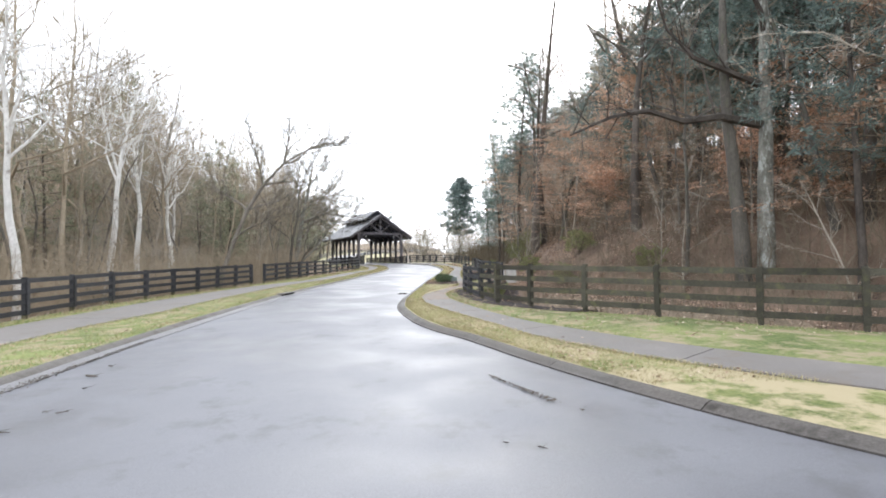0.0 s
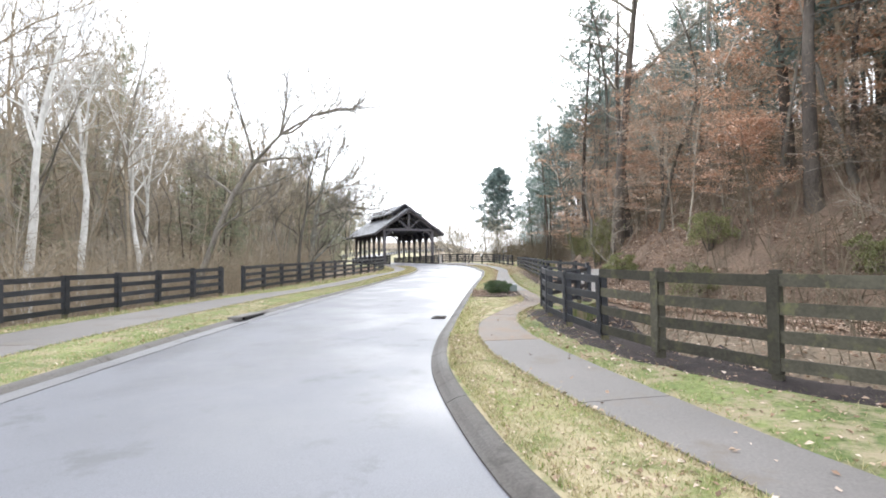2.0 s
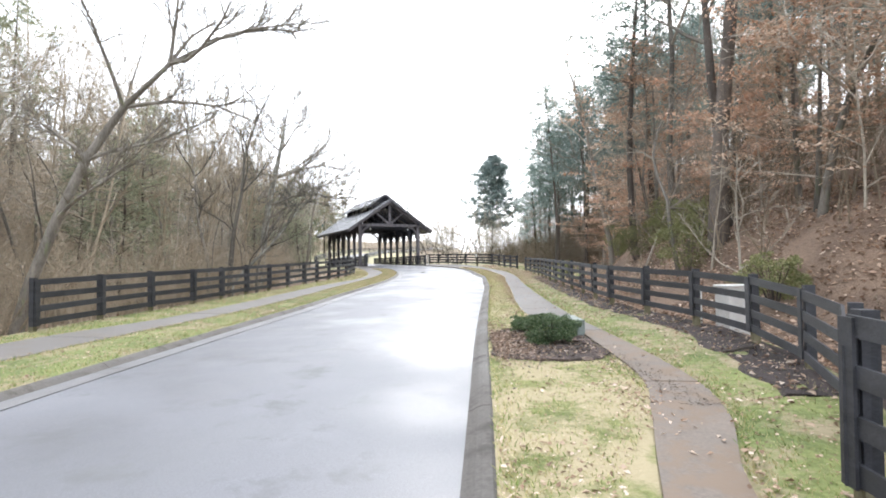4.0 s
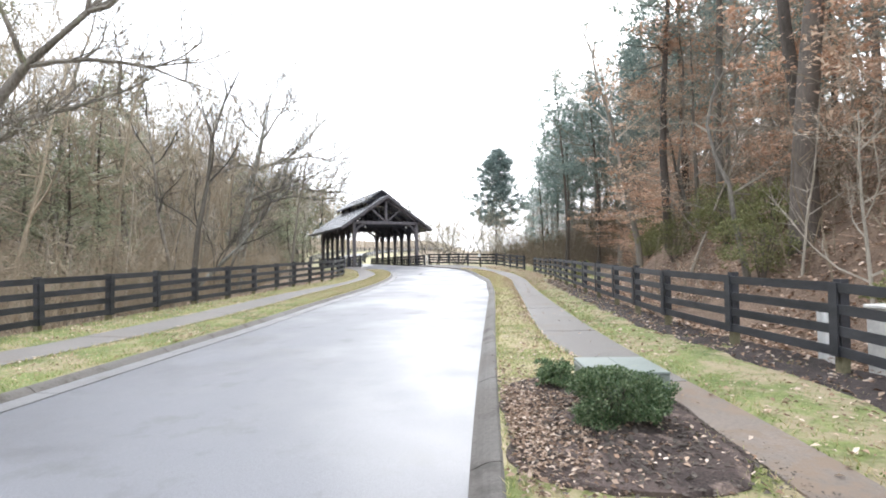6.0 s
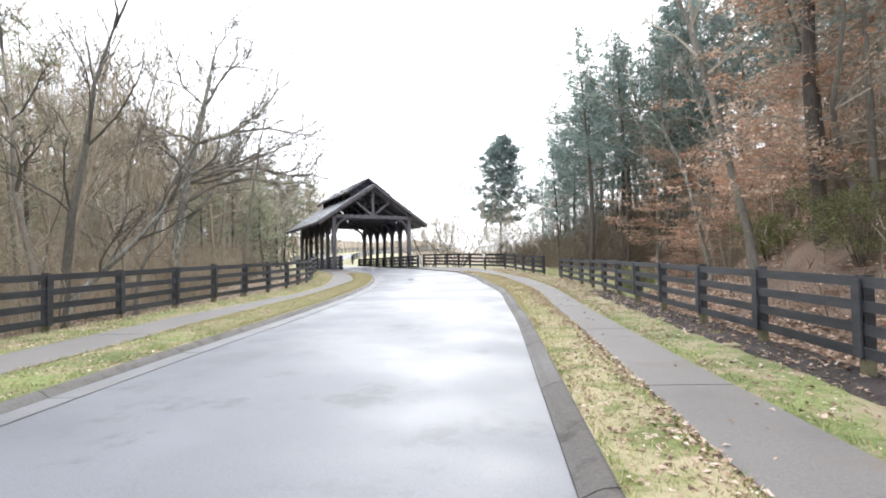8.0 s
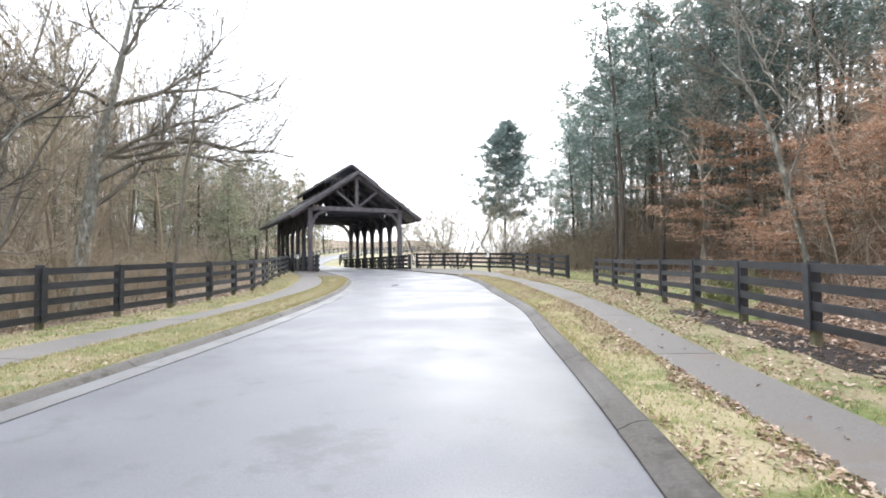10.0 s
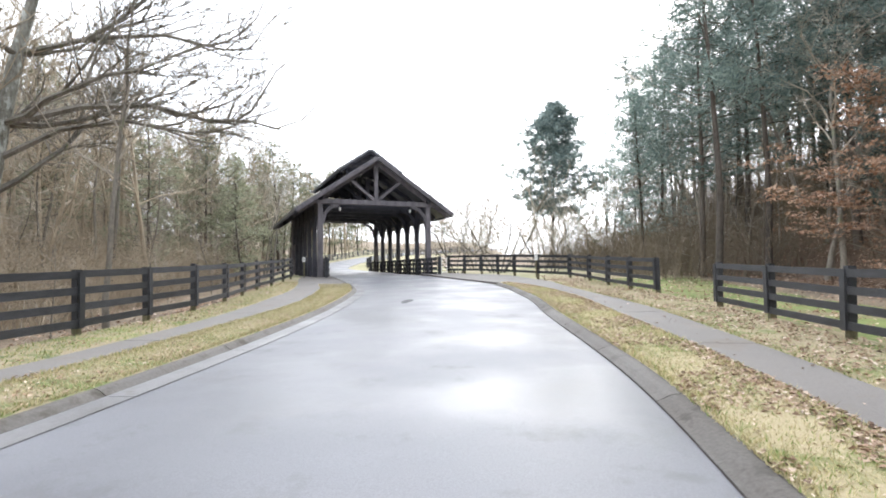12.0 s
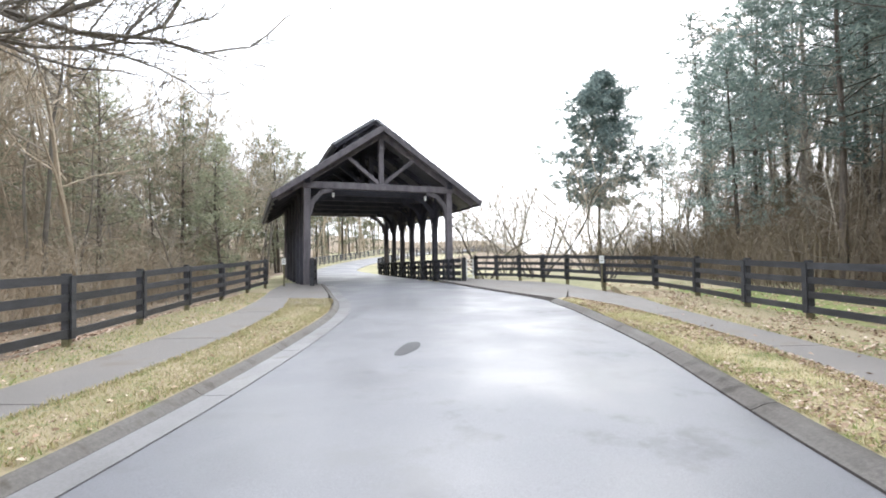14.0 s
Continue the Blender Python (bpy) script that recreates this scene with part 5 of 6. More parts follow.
FAR = [lean_proto(301 + i, h) for i, h in enumerate((14, 17, 12))]
EVER = [ever_proto(311 + i, *q) for i, q in enumerate(((15, 0.3, 3.8, M_NEEDLE, 0.7, 0.6), (18, 0.4, 3.6, M_NEEDLE, 0.7, 0.6), (12, 0.1, 3.3, M_CEDAR, 0.5, 0.6), (15, 0.16, 3.6, M_CEDAR, 0.52, 0.65)))]
protos = FAR + EVER
spots_l, spots_r, spots_f = [], [], []
for i in range(225):
    y, d = (wood.uniform(30, 150) if i % 3 else wood.uniform(8, 205)), 5 + 36 * wood.random() ** 1.1
    x = left_edge(y) - d
    k = 5 + wood.randrange(2) if wood.random() < (0.14 if y < 64 else 0.04) else wood.randrange(3)
    spots_l.append((k, set_pose(x, y, wood.uniform(0.95, 1.32), wood.uniform(0, 360))))
for i in range(125):
    y, d = wood.uniform(5, 150), 9 + 40 * wood.random() ** 1.3
    x = lerp_line(HILL_R, y) + d
    r = wood.random()
    k = 3 + wood.randrange(2) if r < 0.25 else 5 + wood.randrange(2) if r < 0.36 else wood.randrange(3)
    spots_r.append((k, set_pose(x, y, wood.uniform(0.85, 1.15), wood.uniform(0, 360))))
for i in range(120):
    u = wood.random()
    x, y = (2 + 60 * u, 132 + 40 * wood.random()) if i % 3 == 0 else (-78 + 36 * u, 150 + 85 * wood.random()) if i % 3 == 1 else (-90 + 190 * u, 236 + 45 * wood.random() ** 1.4)
    k = 3 + wood.randrange(4) if wood.random() < 0.2 and i % 3 else wood.randrange(3)
    spots_f.append((k, set_pose(x, y, wood.uniform(0.8, 1.2) * (0.6 if i % 3 == 0 else 1), wood.uniform(0, 360))))
for i in range(60):
    x, y = wood.uniform(-62, 14), wood.uniform(206, 245)
    spots_f.append((wood.randrange(3), set_pose(x, y, wood.uniform(0.55, 0.85), wood.uniform(0, 360))))
for i in range(46):
    y = wood.uniform(112, 190)
    x = lerp_line(ROAD_L, y) - 4 - 14 * wood.random()
    spots_f.append((5 + wood.randrange(2) if wood.random() < 0.4 else wood.randrange(3), set_pose(x, y, wood.uniform(1.1, 1.5), wood.uniform(0, 360))))
joined("hillside_wood", protos, spots_l, "grey-brown winter wood climbing the slope behind the fence", "woods")
joined("bank_wood", protos, spots_r, "pines and bare hardwoods high on the leafy bank", "woods")
joined("far_wood", protos, spots_f, "hazy grey treeline beyond the far field", "woods")


for i in range(34):
    y = wood.uniform(74, 112)
    stand(wood.choice(SAPLING), lerp_line(HILL_R, y) - 2 + 9 * wood.random(), y, wood.uniform(0.8, 1.5), wood.uniform(0, 360), (wood.gauss(0, 7), wood.gauss(0, 7)))


def brush(name, seed, spots, material, label, h0, h1, twigs=8):
    """Thin leafless stems with side twigs, in one mesh."""
    rng = random.Random(seed)
    verts, faces = [], []
    for x, y in spots:
        z = ground_z(x, y) - 0.05
        h = rng.uniform(h0, h1)
        p = Vector((x, y, z))
        d = Vector((rng.gauss(0, 0.3), rng.gauss(0, 0.3), 1)).normalized()
        mid = p + d * h * 0.55
        tip = mid + (d + Vector((rng.gauss(0, 0.35), rng.gauss(0, 0.35), 0))).normalized() * h * 0.5
        r = 0.006 + 0.006 * h
        tube(verts, faces, [p, mid, tip], [r, r * 0.6, 0], 3)
        for q in range(twigs):
            a = p.lerp(tip, rng.uniform(0.3, 0.95))
            e = a + Vector((rng.gauss(0, 1), rng.gauss(0, 1), rng.uniform(0.1, 1.2))).normalized() * h * rng.uniform(0.2, 0.45)
            sliver(rng, verts, faces, a, (e - a).normalized(), (e - a).length, max(0.007, r * 0.45))
    return tagged(raw(name, verts, faces, material), label, "undergrowth", kind="stuff")


def spots(n, seed, f):
    rng = random.Random(seed)
    return [f(rng) for _ in range(n)]


def left_spot(rng):
    y = rng.uniform(3, 120)
    return left_edge(y) - (0.8 if y < 58 else 3.0) - 24 * rng.random() ** 1.4, y


def right_spot(rng):
    while True:
        y = rng.uniform(8, 112)
        d = 1.2 + 22 * rng.random() ** 1.3
        if not (33 < y < 66 and d < 4.5 and rng.random() < 0.85):
            return lerp_line(HILL_R, y) + d, y


def mouth_spot(rng):
    y = rng.uniform(86, 118)
    return rng.uniform(5.5 - 4 * ease(95, 112, y), 17), y


brush("thicket", 401, spots(10000, 401, left_spot), M_BRUSH, "tangled brown leafless thicket along the valley floor", 1.2, 4.6)
brush("bank_thicket", 402, spots(6000, 402, right_spot), M_BRIAR, "tangled brown twigs and briars on the bank", 0.8, 3.4)
brush("mouth_thicket", 403, spots(2900, 403, mouth_spot), M_BRIAR, "brown leafless thicket behind the fence", 1.0, 4.4)


def far_spot(rng):
    return (rng.uniform(-17, 50), rng.uniform(124, 140)) if rng.random() < 0.22 else (rng.uniform(-80, 70), rng.uniform(236, 262))


brush("far_thicket", 404, spots(2600, 404, far_spot), M_TWIG, "grey thicket at the edge of the far wood", 1.5, 5.0, 10)


def hill_spot(rng):
    y = rng.uniform(10, 150)
    return left_edge(y) - 14 - 38 * rng.random(), y


def ditch_spot(rng):
    y = rng.uniform(9, 29)
    return lerp_line(FENCE_R1, y) + 2.6 + 10 * rng.random(), y


brush("hill_thicket", 405, spots(3800, 405, hill_spot), M_BRUSH, "brown saplings and twigs up the wooded slope", 2.0, 6.0, 10)
brush("ditch_thicket", 406, spots(650, 406, ditch_spot), M_BRIAR, "tangled brown twigs above the ditch behind the fence", 0.6, 2.2, 10)
for i in range(16):
    y = wood.uniform(11, 34)
    stand(wood.choice(BARE[:3] + PINES[:1] + BEECHES[:1] + FADED), lerp_line(HILL_R, y) + wood.uniform(1, 16), y, wood.uniform(0.8, 1.2), wood.uniform(0, 360), (wood.gauss(0, 3), wood.gauss(0, 3)))


# ---- small things beside the road ----
def leafy_bush(name, at, size, seed, label, material, count, leaf, stems=9, rag=0.28):
    """A bush of many small leaves over its stems, with an uneven top."""
    rng = random.Random(seed)
    top = thing(name, at, 0, label=label, category="bush")
    sv, sf = [], []
    for i in range(stems):
        a = rng.uniform(0, 6.28)
        e = Vector((math.cos(a) * size[0] * 0.4 * rng.random(), math.sin(a) * size[1] * 0.4 * rng.random(), size[2] * 0.75))
        tube(sv, sf, [Vector((e.x * 0.15, e.y * 0.15, -0.08)), e * 0.5, e], [0.018, 0.012, 0.005], 4)
    raw("stem", sv, sf, M_BARK_DARK, top)
    v, f = [], []
    for i in range(count):
        while True:
            p = Vector((rng.uniform(-1, 1), rng.uniform(-1, 1), rng.uniform(-0.85, 1)))
            q = (abs(p.x) ** 3 + abs(p.y) ** 3 + abs(p.z) ** 3) ** (1 / 3)
            lump = 1.0 - rag * 0.5 + rag * noise.noise((p.x * 2.3 + seed, p.y * 2.3, p.z * 2.3))
            if q < lump and q > lump * (0.55 if rng.random() < 0.85 else 0.2):
                break
        c = Vector((p.x * size[0] / 2, p.y * size[1] / 2, (p.z * 0.5 + 0.52) * size[2]))
        d = (p + Vector((rng.gauss(0, 0.6), rng.gauss(0, 0.6), rng.gauss(0.2, 0.6)))).normalized()
        e = d.orthogonal().normalized()
        e = e * math.cos(i) + d.cross(e) * math.sin(i)
        s = leaf * rng.uniform(0.6, 1.3)
        k = len(v)
        v += [tuple(c - d * s), tuple(c + e * s * 0.55), tuple(c + d * s), tuple(c - e * s * 0.55)]
        f += [(k, k + 1, k + 2), (k, k + 2, k + 3)]
    raw("foliage", v, f, material, top)
    return top


def on(x, y, h=0.1):
    return (x, y, level(x, y) + h)


leafy_bush("clipped_bush", on(-0.24, 34.25, 0.1), (1.2, 0.9, 0.67), 501, "low rounded dark-green clipped bush in front of a utility cabinet", M_BUSH, 13000, 0.017, 9, 0.4)
leafy_bush("loose_bush", on(-0.66, 35.7, 0.1), (0.55, 0.62, 0.46), 502, "small loose yellow-green bush beside a utility cabinet", M_BUSH, 2600, 0.022, 12, 0.7)
for x, y, s, k in ((6.3, 43.5, 2.2, 1), (6.9, 51.0, 2.4, 2), (7.4, 47.5, 2.0, 3), (6.0, 37.6, 1.5, 4), (7.6, 56.0, 1.8, 5), (8.5, 33.5, 1.9, 6), (10.5, 27.0, 1.6, 7), (7.0, 31.6, 1.6, 8), (8.4, 50.2, 2.3, 9), (7.6, 45.2, 2.0, 10), (5.4, 62.0, 1.5, 11)):
    leafy_bush("bank_shrub", (x, y, ground_z(x, y)), (s * 1.2, s * 1.15, s * 0.88), 510 + k, "olive-green half-evergreen shrub on the leafy bank", M_SHRUB, 4800, 0.036, 14, 0.9)["group"] = "bank shrubs"


def utility_cabinet():
    x0, x1, y0, y1 = -0.33, 0.62, 35.12, 36.12
    z = level(0, 35.6) + 0.05
    h = 1.47 - z
    c = thing("utility_cabinet", ((x0 + x1) / 2, (y0 + y1) / 2, z), 0, label="low pale-green metal utility cabinet behind a clipped bush", category="utility box")
    w, d = x1 - x0, y1 - y0
    part("body", box_bm(w, d, h - 0.04, 0.012, (0, 0, (h - 0.04) / 2)), M_CABINET, c)
    for s in (-1, 1):
        part("lid", box_bm(w / 2 - 0.004, d + 0.04, 0.035, 0.008, (s * w / 4, 0, h - 0.018)), M_CABINET, c)
    part("seam_strip", box_bm(0.012, d + 0.046, 0.02, 0, (0, 0, h - 0.021)), M_IRON, c, "dark seam between the lids")
    part("latch", box_bm(0.05, 0.03, 0.09, 0.006, (0.02, -d / 2 - 0.03, h - 0.09)), M_IRON, c, "dark metal latch")
    part("warning_label", box_bm(0.1, 0.004, 0.1, 0, (-w / 2 + 0.12, -d / 2 - 0.003, h - 0.16)), mat("yellow_label", (0.45, 0.42, 0.08), (0.55, 0.5, 0.1), 0.5), c, "small yellow label")
    part("plinth", box_bm(w + 0.14, d + 0.14, 0.1, 0.01, (0, 0, -0.03)), M_KERB, c, "concrete pad")


utility_cabinet()


def pedestal(x, y, w, h, label, tone):
    z = ground_z(x, y)
    p = thing("utility_pedestal", (x, y, z), 12, label=label, category="utility box", group="pedestals behind the fence")
    part("body", box_bm(w, w * 0.75, h, 0.02, (0, 0, h / 2 - 0.05)), tone, p)
    part("cap", box_bm(w * 1.08, w * 0.83, 0.06, 0.015, (0, 0, h - 0.03)), tone, p)


pedestal(4.45, 36.6, 0.62, 1.2, "pale grey-green utility pedestal behind the fence", M_PALE)
pedestal(4.0, 37.5, 0.2, 1.1, "slim white utility marker post behind the fence", M_WHITE)


def drain_grate():
    x, y = -2.36, 27.25
    g = thing("drain_grate", (x, y, level(x, y) + 0.022), -2, label="rusty cast-iron drain grate set in the wet road", category="drain")
    w, d = 0.38, 0.68
    for sx, sy, ax, ay in ((w, 0.04, 0, -d / 2), (w, 0.04, 0, d / 2), (0.04, d, -w / 2, 0), (0.04, d, w / 2, 0)):
        part("frame", box_bm(sx, sy, 0.03, 0.004, (ax, ay, 0)), M_IRON, g)
    for i in range(11):
        part("bar", box_bm(w - 0.02, 0.03, 0.024, 0, (0, -d / 2 + d * (i + 0.9) / 12, -0.002)), M_IRON, g)
    # near-black sheet below the bars in place of a deep unlit pit
    part("sump_shade", box_bm(w - 0.02, d - 0.02, 0.02, 0, (0, 0, -0.022)), M_HOLLOW_SHADE, g)


drain_grate()


def kerb_inlet():
    x, y = lerp_line(KERB_L, 27.6), 27.6
    k = thing("kerb_inlet", (x, y, level(x, y)), 1, label="dark storm-drain inlet in the kerb under a pale slab", category="drain")
    part("throat", box_bm(0.2, 1.5, 0.085, 0, (0.2, 0, 0.06)), M_HOLLOW_SHADE, k, "near-black block standing for the unlit throat")
    part("hood", box_bm(0.42, 1.8, 0.03, 0.01, (0.02, 0, 0.118)), M_PATH, k, "concrete hood")
    for s in (-1, 1):
        part("cheek", box_bm(0.36, 0.3, 0.13, 0.03, (0.06, s * 0.9, 0.07)), M_KERB, k)
    part("cover", box_bm(0.5, 0.7, 0.05, 0.008, (-0.55, 0.25, 0.1)), M_PALE, k, "pale concrete cover slab")


kerb_inlet()


def small_sign(x, y, base, h, label, plate=(0.2, 0.32)):
    s = thing("notice_sign", (x, y, base), 8, label=label, category="sign")
    part("post", box_bm(0.06, 0.06, h, 0.005, (0, 0.02, h / 2 - 0.05)), M_POST, s)
    pl = part("plate", box_bm(plate[0], 0.012, plate[1], 0.003, (0, -0.02, h - plate[1] / 2)), M_WHITE, s, "small white plate")
    for i, (w, z) in enumerate(((0.13, 0.08), (0.1, 0.14), (0.13, 0.2))):
        part("print_bar", box_bm(w, 0.003, 0.02, 0, (0, -0.029, h - z)), M_IRON, pl, "dark bar of print")


small_sign(-0.62, 86.95, level(-0.6, 87) + 0.1, 1.32, "small white notice fixed at the fence corner")
px, py = bridge_xy(-5.3, -0.9)
small_sign(px, py, level(px, py) + 0.02, 1.5, "small white notice beside the bridge post")


def stick(a, b, r, label):
    rng = random.Random(int(a[0] * 100))
    p = [Vector(a).lerp(Vector(b), t) + Vector((rng.gauss(0, 0.012), rng.gauss(0, 0.012), abs(rng.gauss(0, 0.004)))) for t in (0, 0.25, 0.5, 0.75, 1)]
    v, f = [], []
    tube(v, f, p, [r, r * 1.1, r, r * 0.8, r * 0.4], 5)
    tube(v, f, [p[2], p[2] + Vector((0.1, 0.14, 0.02))], [r * 0.5, 0], 3)
    tagged(raw("fallen_twig", v, f, M_BARK_DARK), label, "twig", "twigs on the road")


for a, b, r in (((-6.5, 9.3), (-6.25, 9.22), 0.018), ((-6.62, 10.1), (-6.5, 10.06), 0.01), ((-5.92, 8.36), (-5.88, 8.44), 0.01), ((-5.6, 7.16), (-5.53, 7.18), 0.009), ((-5.36, 7.1), (-5.26, 7.2), 0.009), ((-5.7, 6.3), (-5.35, 6.36), 0.01), ((0.95, 5.72), (1.06, 5.63), 0.006), ((0.58, 5.85), (0.66, 5.82), 0.005), ((1.75, 7.0), (1.8, 6.97), 0.008)):
    stick((*a, level(*a) + 0.05), (*b, level(*b) + 0.05), r, "wet dark fallen twig lying on the road")
stick((2.5, 33.0, level(2.5, 33) + 0.2), (3.35, 33.5, level(3.3, 33.5) + 0.22), 0.022, "crooked grey stick lying below the fence")


# ---- mulch, fallen leaves and grass ----
MULCH_IN = [(1.9, 30.5), (2.3, 32.5), (2.6, 34.5), (2.6, 36.5), (2.35, 39), (2.1, 42), (2.1, 46), (2.2, 50), (2.35, 55), (2.6, 60)]
MULCH_OUT = [(2.9, 30.5), (3.55, 32.5), (3.95, 34.5), (3.95, 36.5), (3.6, 39), (3.3, 42), (3.3, 46), (3.35, 50), (3.45, 55), (3.6, 60)]
rough_edge = lambda line, k: [(x + 0.22 * noise.noise((x * 3 + k, y * 1.3, k)), y) for x, y in smooth_line(line, 60)]
strip("mulch_fence", rough_edge(MULCH_IN, 2), rough_edge(MULCH_OUT, 8), 0.12, M_SOIL, 260, 9, 0.15, 0.0, 0.045, "dark bare soil and mulch below the fence", "mulch")
strip("mulch_bend", rough_edge([(x - 0.62, y - 0.1) for x, y in FENCE_R1[5:]], 12), rough_edge([(x + 0.5, y + 0.2) for x, y in FENCE_R1[5:]], 14), 0.135, M_SOIL, 120, 6, 0.15, 0.0, 0.03, "dark bare soil along the foot of the mossy fence", "mulch")
strip("mulch_bed", rough_edge([(-0.75, 32.7), (-1.25, 33.05), (-1.4, 33.7), (-1.4, 34.6), (-1.3, 35.8), (-0.9, 36.3)], 3), rough_edge([(-0.2, 32.65), (0.35, 32.9), (0.6, 33.5), (0.68, 34.6), (0.6, 35.6), (0.3, 36.25)], 5), 0.14, M_MULCH, 60, 14, 0.15, 0.0, 0.035, "brown mulch bed strewn with leaves round a utility cabinet", "mulch")


def between(rng, left, right, y0, y1):
    y = rng.uniform(y0, y1)
    a, b = lerp_line(left, y), lerp_line(right, y)
    return a + (b - a) * rng.random(), y


def leaf_carpet(name, seed, count, pick, lift, label, size=0.045, curl=0.5, material=None):
    """Fallen leaves, each with a bent blade, in one mesh."""
    rng = random.Random(seed)
    v, f = [], []
    for i in range(count):
        x, y, z = pick(rng)
        a = rng.uniform(0, 6.283)
        s = size * rng.uniform(0.55, 1.35)
        d = Vector((math.cos(a), math.sin(a), rng.gauss(0, 0.25)))
        e = Vector((-math.sin(a), math.cos(a), rng.gauss(0, 0.3)))
        c = Vector((x, y, z + lift + rng.random() * 0.015))
        up = Vector((0, 0, s * curl * rng.random()))
        k = len(v)
        v += [tuple(c - d * s), tuple(c + e * s * 0.6 + up), tuple(c + d * s), tuple(c - e * s * 0.6 + up)]
        f += [(k, k + 1, k + 2), (k, k + 2, k + 3)]
    return tagged(raw(name, v, f, material or M_FALLEN), label, "leaves", kind="stuff")


def bank_leaf(rng):
    while True:
        y = rng.uniform(24, 92)
        x = max(lerp_line(FENCE_R_ALL, y) + 0.35, lerp_line(HILL_R, y) - 1.2) + 7.5 * rng.random() ** 1.7
        if noise.noise((x * 0.5, y * 0.5, 1)) > -0.35:
            return x, y, ground_z(x, y)


def verge_leaf(rng):
    while True:
        x, y = between(rng, KERB_R, PATH_R_IN, 8, 82)
        u = (x - lerp_line(KERB_R, y)) / (lerp_line(PATH_R_IN, y) - lerp_line(KERB_R, y))
        w = 0.1 + 0.35 * ease(45, 58, y) + 0.55 * ease(0.5, 0.95, u) * ease(38, 46, y)
        if rng.random() < w and noise.noise((x * 0.9, y * 0.55, 5)) + 0.35 * noise.noise((x * 3.1, y * 2.2, 8)) > 0.02 - 0.3 * ease(0.6, 1, u):
            return x, y, level(x, y) + 0.125


def fence_leaf(rng):
    while True:
        x, y = between(rng, PATH_R_OUT, FENCE_R_ALL, 12, 84)
        w = 0.25 + 0.6 * ease(50, 60, y)
        if rng.random() < w and noise.noise((x * 0.8, y * 0.5, 9)) > -0.15:
            return x, y, level(x, y) + 0.13


def left_leaf(rng):
    while True:
        x, y = between(rng, FENCE_L + FENCE_L2, PATH_L_OUT, 9, 84) if rng.random() < 0.6 else between(rng, PATH_L_IN, KERB_L, 9, 80)
        if noise.noise((x * 0.7, y * 0.5, 11)) > 0.0:
            return x, y, level(x, y) + 0.125


def bed_leaf(rng):
    if rng.random() < 0.6:
        x, y = rng.uniform(-1.4, 0.5), rng.uniform(33.1, 36.2)
        return x, y, level(x, y) + 0.17
    if rng.random() < 0.5:
        x, y = rng.gauss(0.45, 0.25), rng.gauss(25.6, 0.8)
        return x, y, level(x, y) + 0.13
    x, y = rng.gauss(0.15, 0.2), rng.gauss(30.6, 0.7)
    return x, y, level(x, y) + 0.13


def ditch_leaf(rng):
    y = rng.uniform(8.5, 31)
    x = lerp_line(FENCE_R1, y) + 0.5 + 9 * rng.random() ** 1.2
    return x, y, ground_z(x, y)


def valley_leaf(rng):
    y = rng.uniform(9, 86)
    x = lerp_line(FENCE_L + FENCE_L2, y) - 0.3 - 9 * rng.random() ** 1.3
    return x, y, ground_z(x, y)


def path_leaf(rng):
    x, y = between(rng, PATH_R_IN, PATH_R_OUT, 12, 80)
    return x, y, level(x, y) + 0.128


leaf_carpet("bank_leaves", 601, 46000, bank_leaf, 0.045, "thick carpet of tan and russet leaves on the bank", 0.06, 0.6, M_BANKLEAF)
leaf_carpet("ditch_leaves", 618, 8000, ditch_leaf, 0.03, "brown leaves over the ditch and the foot of the bank", 0.06, 0.6, M_BANKLEAF)
leaf_carpet("verge_leaves", 602, 12500, verge_leaf, 0.012, "tan fallen leaves drifted over the verge", 0.033)
leaf_carpet("fence_leaves", 603, 6500, fence_leaf, 0.02, "fallen leaves gathered along the fence", 0.038)
leaf_carpet("left_verge_leaves", 604, 4200, left_leaf, 0.012, "pale fallen leaves beside the footpath", 0.036)
leaf_carpet("bed_leaves", 605, 1100, bed_leaf, 0.004, "dry leaves drifted on the mulch bed and path edge", 0.027)
leaf_carpet("valley_leaves", 606, 10000, valley_leaf, 0.01, "brown leaves on the valley floor behind the fence", 0.08)
leaf_carpet("verge_bits", 611, 9000, lambda r: (lambda p: (p[0], p[1], level(*p) + 0.125))(between(r, KERB_R, PATH_R_IN, 9, 80)), 0.012, "small bits of leaf and twig in the turf", 0.017)
leaf_carpet("fence_bits", 612, 7000, lambda r: (lambda p: (p[0], p[1], level(*p) + 0.13))(between(r, PATH_R_OUT, FENCE_R_ALL, 12, 84)), 0.014, "small bits of leaf and twig below the fence", 0.018, 0.5, M_BANKLEAF)
leaf_carpet("left_bits", 613, 6000, lambda r: (lambda p: (p[0], p[1], level(*p) + 0.125))(between(r, PATH_L_IN, KERB_L, 9, 80)), 0.012, "small bits of leaf and straw in the turf", 0.017)
leaf_carpet("litter_bits", 616, 2600, lambda r: (lambda x, y: (x, y, level(x, y) + 0.178))(min(-0.3, -1.4 + abs(r.gauss(0, 0.45))), r.gauss(34.4, 0.95)), 0.004, "fine brown leaf litter along the kerb side of the bed", 0.026, 0.5, M_BANKLEAF)
leaf_carpet("field_leaves", 617, 3600, lambda r: (lambda y: (lambda x: (x, y, ground_z(x, y)))(lerp_line(FENCE_R_ALL, y) + 0.4 + 8 * r.random() ** 1.4))(r.uniform(62, 92)), 0.03, "dull fallen leaves on the rough grass behind the fence", 0.06, 0.5, M_BANKLEAF)
leaf_carpet("path_leaves", 607, 160, path_leaf, 0.004, "few wet leaves on the footpath", 0.035)

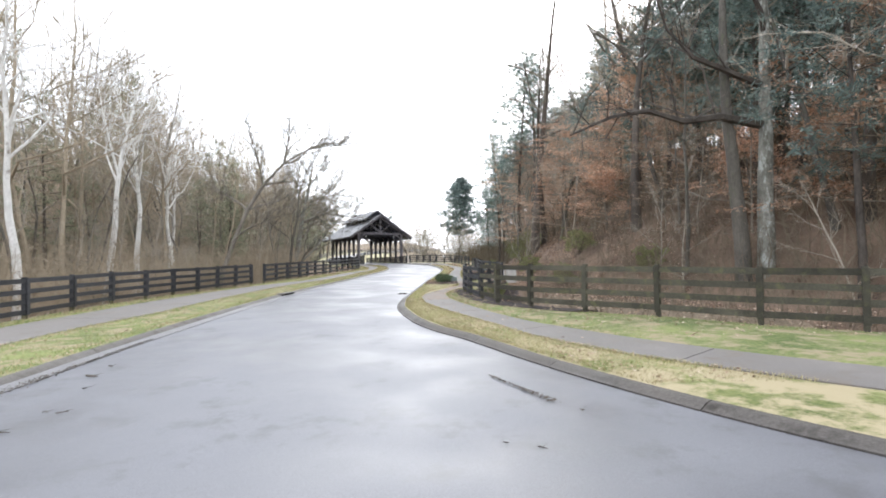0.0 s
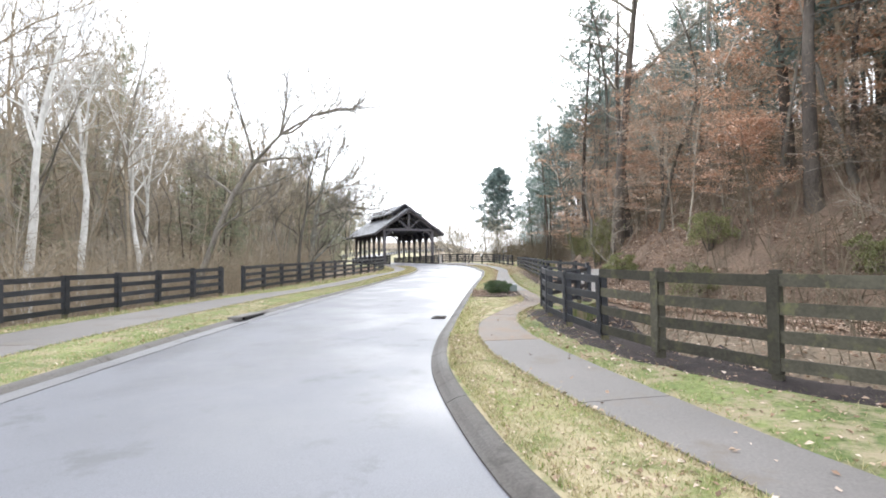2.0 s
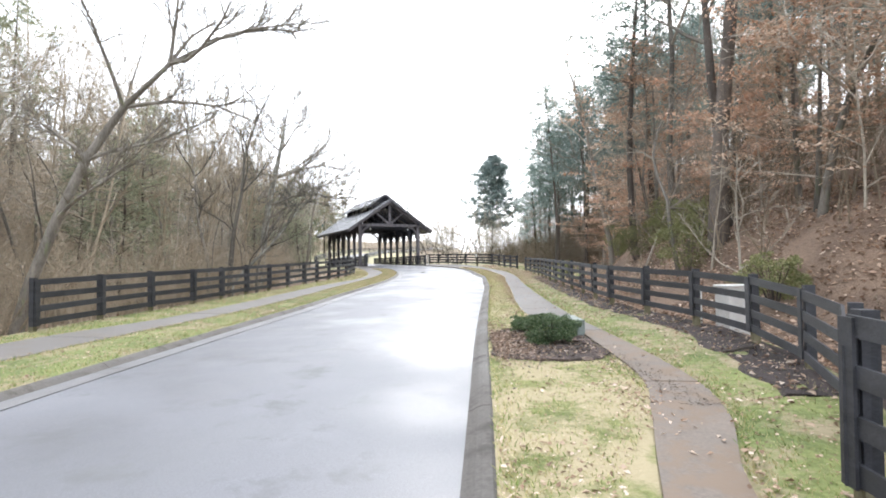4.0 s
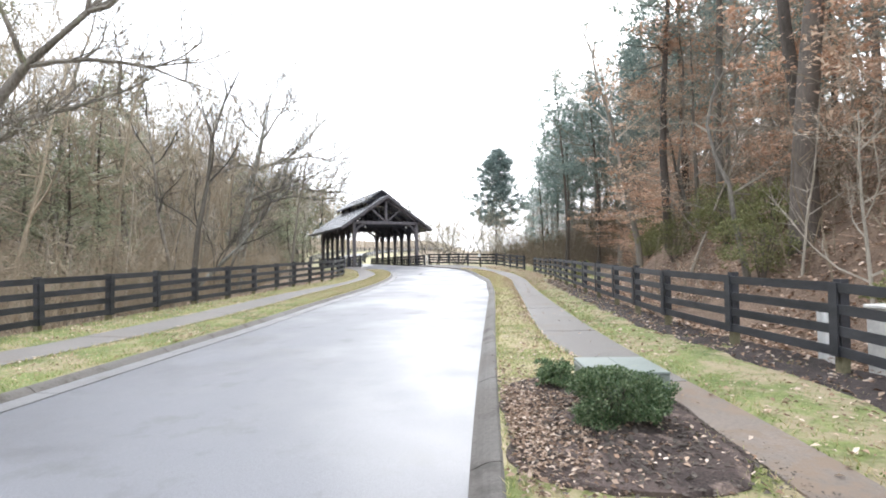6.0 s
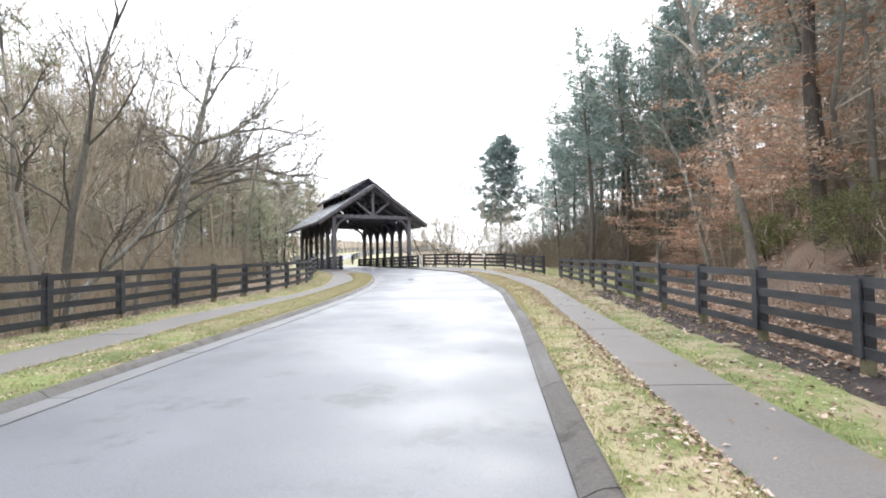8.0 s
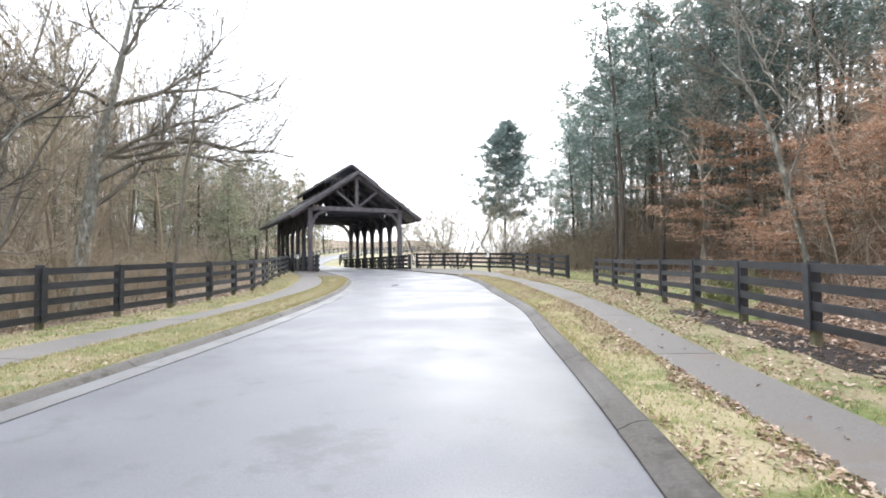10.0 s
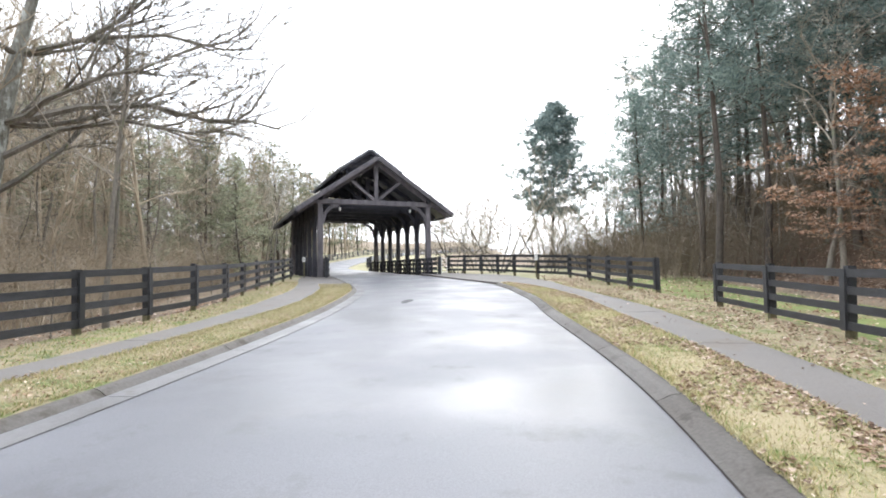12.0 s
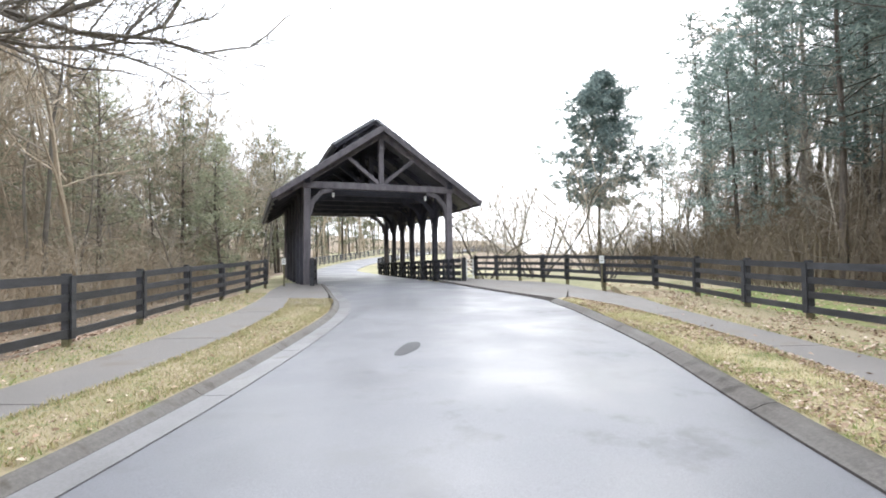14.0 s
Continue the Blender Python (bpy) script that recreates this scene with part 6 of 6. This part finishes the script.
leaf_carpet("mulch_spill", 614, 900, lambda r: (lambda y: (0.95 - 0.12 * (y - 31) + r.gauss(0, 0.16) - 0.1, y, level(0.8, y) + 0.128))(r.uniform(30.2, 34.2)), 0.004, "dark mulch washed over the footpath's edge", 0.014, 0.4, M_BARK_DARK)
leaf_carpet("mulch_chips", 615, 2600, lambda r: (lambda x, y: (x, y, level(x, y) + 0.175))(min(0.6, max(-1.4, r.gauss(-0.35, 0.55))), r.gauss(34.5, 0.95)), 0.0, "dark wood chips on the mulch bed", 0.026, 0.5, M_BARK_DARK)


def turf(name, seed, count, pick, label, h=0.055, material=None):
    """Grass blades in one mesh; straw where the turf is worn."""
    rng = random.Random(seed)
    v, f = [], []
    for i in range(count):
        x, y = pick(rng)
        z = level(x, y) + 0.115
        a = rng.uniform(0, 6.283)
        hh = h * rng.uniform(0.5, 1.4)
        dx, dy = math.cos(a) * 0.008, math.sin(a) * 0.008
        k = len(v)
        v += [(x - dx, y - dy, z), (x + dx, y + dy, z), (x + rng.gauss(0, hh * 0.6), y + rng.gauss(0, hh * 0.6), z + hh)]
        f.append((k, k + 1, k + 2))
    return tagged(raw(name, v, f, material or M_GRASS), label, "grass", kind="stuff")


turf("verge_grass", 701, 46000, lambda r: between(r, KERB_R, PATH_R_IN, 9, 80), "short green and straw winter grass beside the kerb")
turf("fence_grass", 702, 40000, lambda r: between(r, PATH_R_OUT, FENCE_R_ALL, 12, 82), "short mossy grass below the fence")
turf("left_grass", 703, 45000, lambda r: between(r, PATH_L_IN, KERB_L, 8, 80), "short yellow-green winter grass along the road")
turf("left_fence_grass", 704, 22000, lambda r: between(r, FENCE_L + FENCE_L2, PATH_L_OUT, 10, 84), "short winter grass below the black fence")
turf("dead_grass_right", 705, 30000, lambda r: between(r, KERB_R, PATH_R_IN, 54, 81.5), "straw-coloured dead grass towards the bridge", 0.05, M_STRAW)
turf("dead_grass_bend", 707, 22000, lambda r: between(r, KERB_R, PATH_R_IN, 8, 23), "straw-coloured dead grass round the first bend", 0.05, M_STRAW)
turf("dead_grass_left", 706, 36000, lambda r: between(r, PATH_L_IN, KERB_L, 50, 82), "straw-coloured dead grass towards the bridge", 0.05, M_STRAW)


def soil_leaf(rng):
    x, y = between(rng, MULCH_IN, MULCH_OUT, 30.5, 60)
    return x, y, level(x, y) + 0.17


leaf_carpet("soil_leaves", 608, 1300, soil_leaf, 0.01, "leaves caught on the bare soil below the fence", 0.045)


def damp_patch(x, y, w, d):
    """A dark tar patch in the road, a little proud of it."""
    n = 18
    ring = [(x + w * math.cos(a) * (1 + 0.12 * math.sin(3 * a + 1)), y + d * math.sin(a) * (1 + 0.1 * math.cos(2 * a))) for a in (2 * math.pi * i / n for i in range(n))]
    c = 0.05 + 0.004
    verts = [(px, py, level(px, py) + c) for px, py in ring] + [(px, py, level(px, py) + 0.02) for px, py in ring]
    faces = [tuple(range(n))] + [(i, n + i, n + (i + 1) % n, (i + 1) % n) for i in range(n)]
    tagged(raw("road_patch", verts, faces, mat("tar_patch", (0.035, 0.035, 0.038), (0.07, 0.07, 0.075), 0.7, 60, 3, 0.3)), "small dark tar patch in the pale road", "road patch")


damp_patch(-5.95, 73.1, 0.17, 0.75)


def road_debris(rng):
    t = rng.random()
    w = 0.015 + 0.03 * t
    return 0.7 + 0.8 * t + rng.gauss(0, w), 8.95 - 1.6 * t + rng.gauss(0, w), level(1, 8.2) - SLOPE * (1.6 * t - 0.75) + 0.045


def gutter_debris(rng):
    t = rng.random()
    y = 7.4 + 6.0 * t
    x = lerp_line(KERB_L, y) + 0.6 - 0.08 * t + rng.gauss(0, 0.02 + 0.09 * (1 - t) ** 2)
    return x, y, level(x, y) + 0.028


leaf_carpet("road_debris", 609, 260, road_debris, 0.0, "row of wet dark leaf debris on the road", 0.022, 0.4, M_BARK_DARK)
leaf_carpet("gutter_debris", 610, 700, gutter_debris, 0.0, "wet leaf debris washed along the gutter", 0.022, 0.4, M_BARK_DARK)
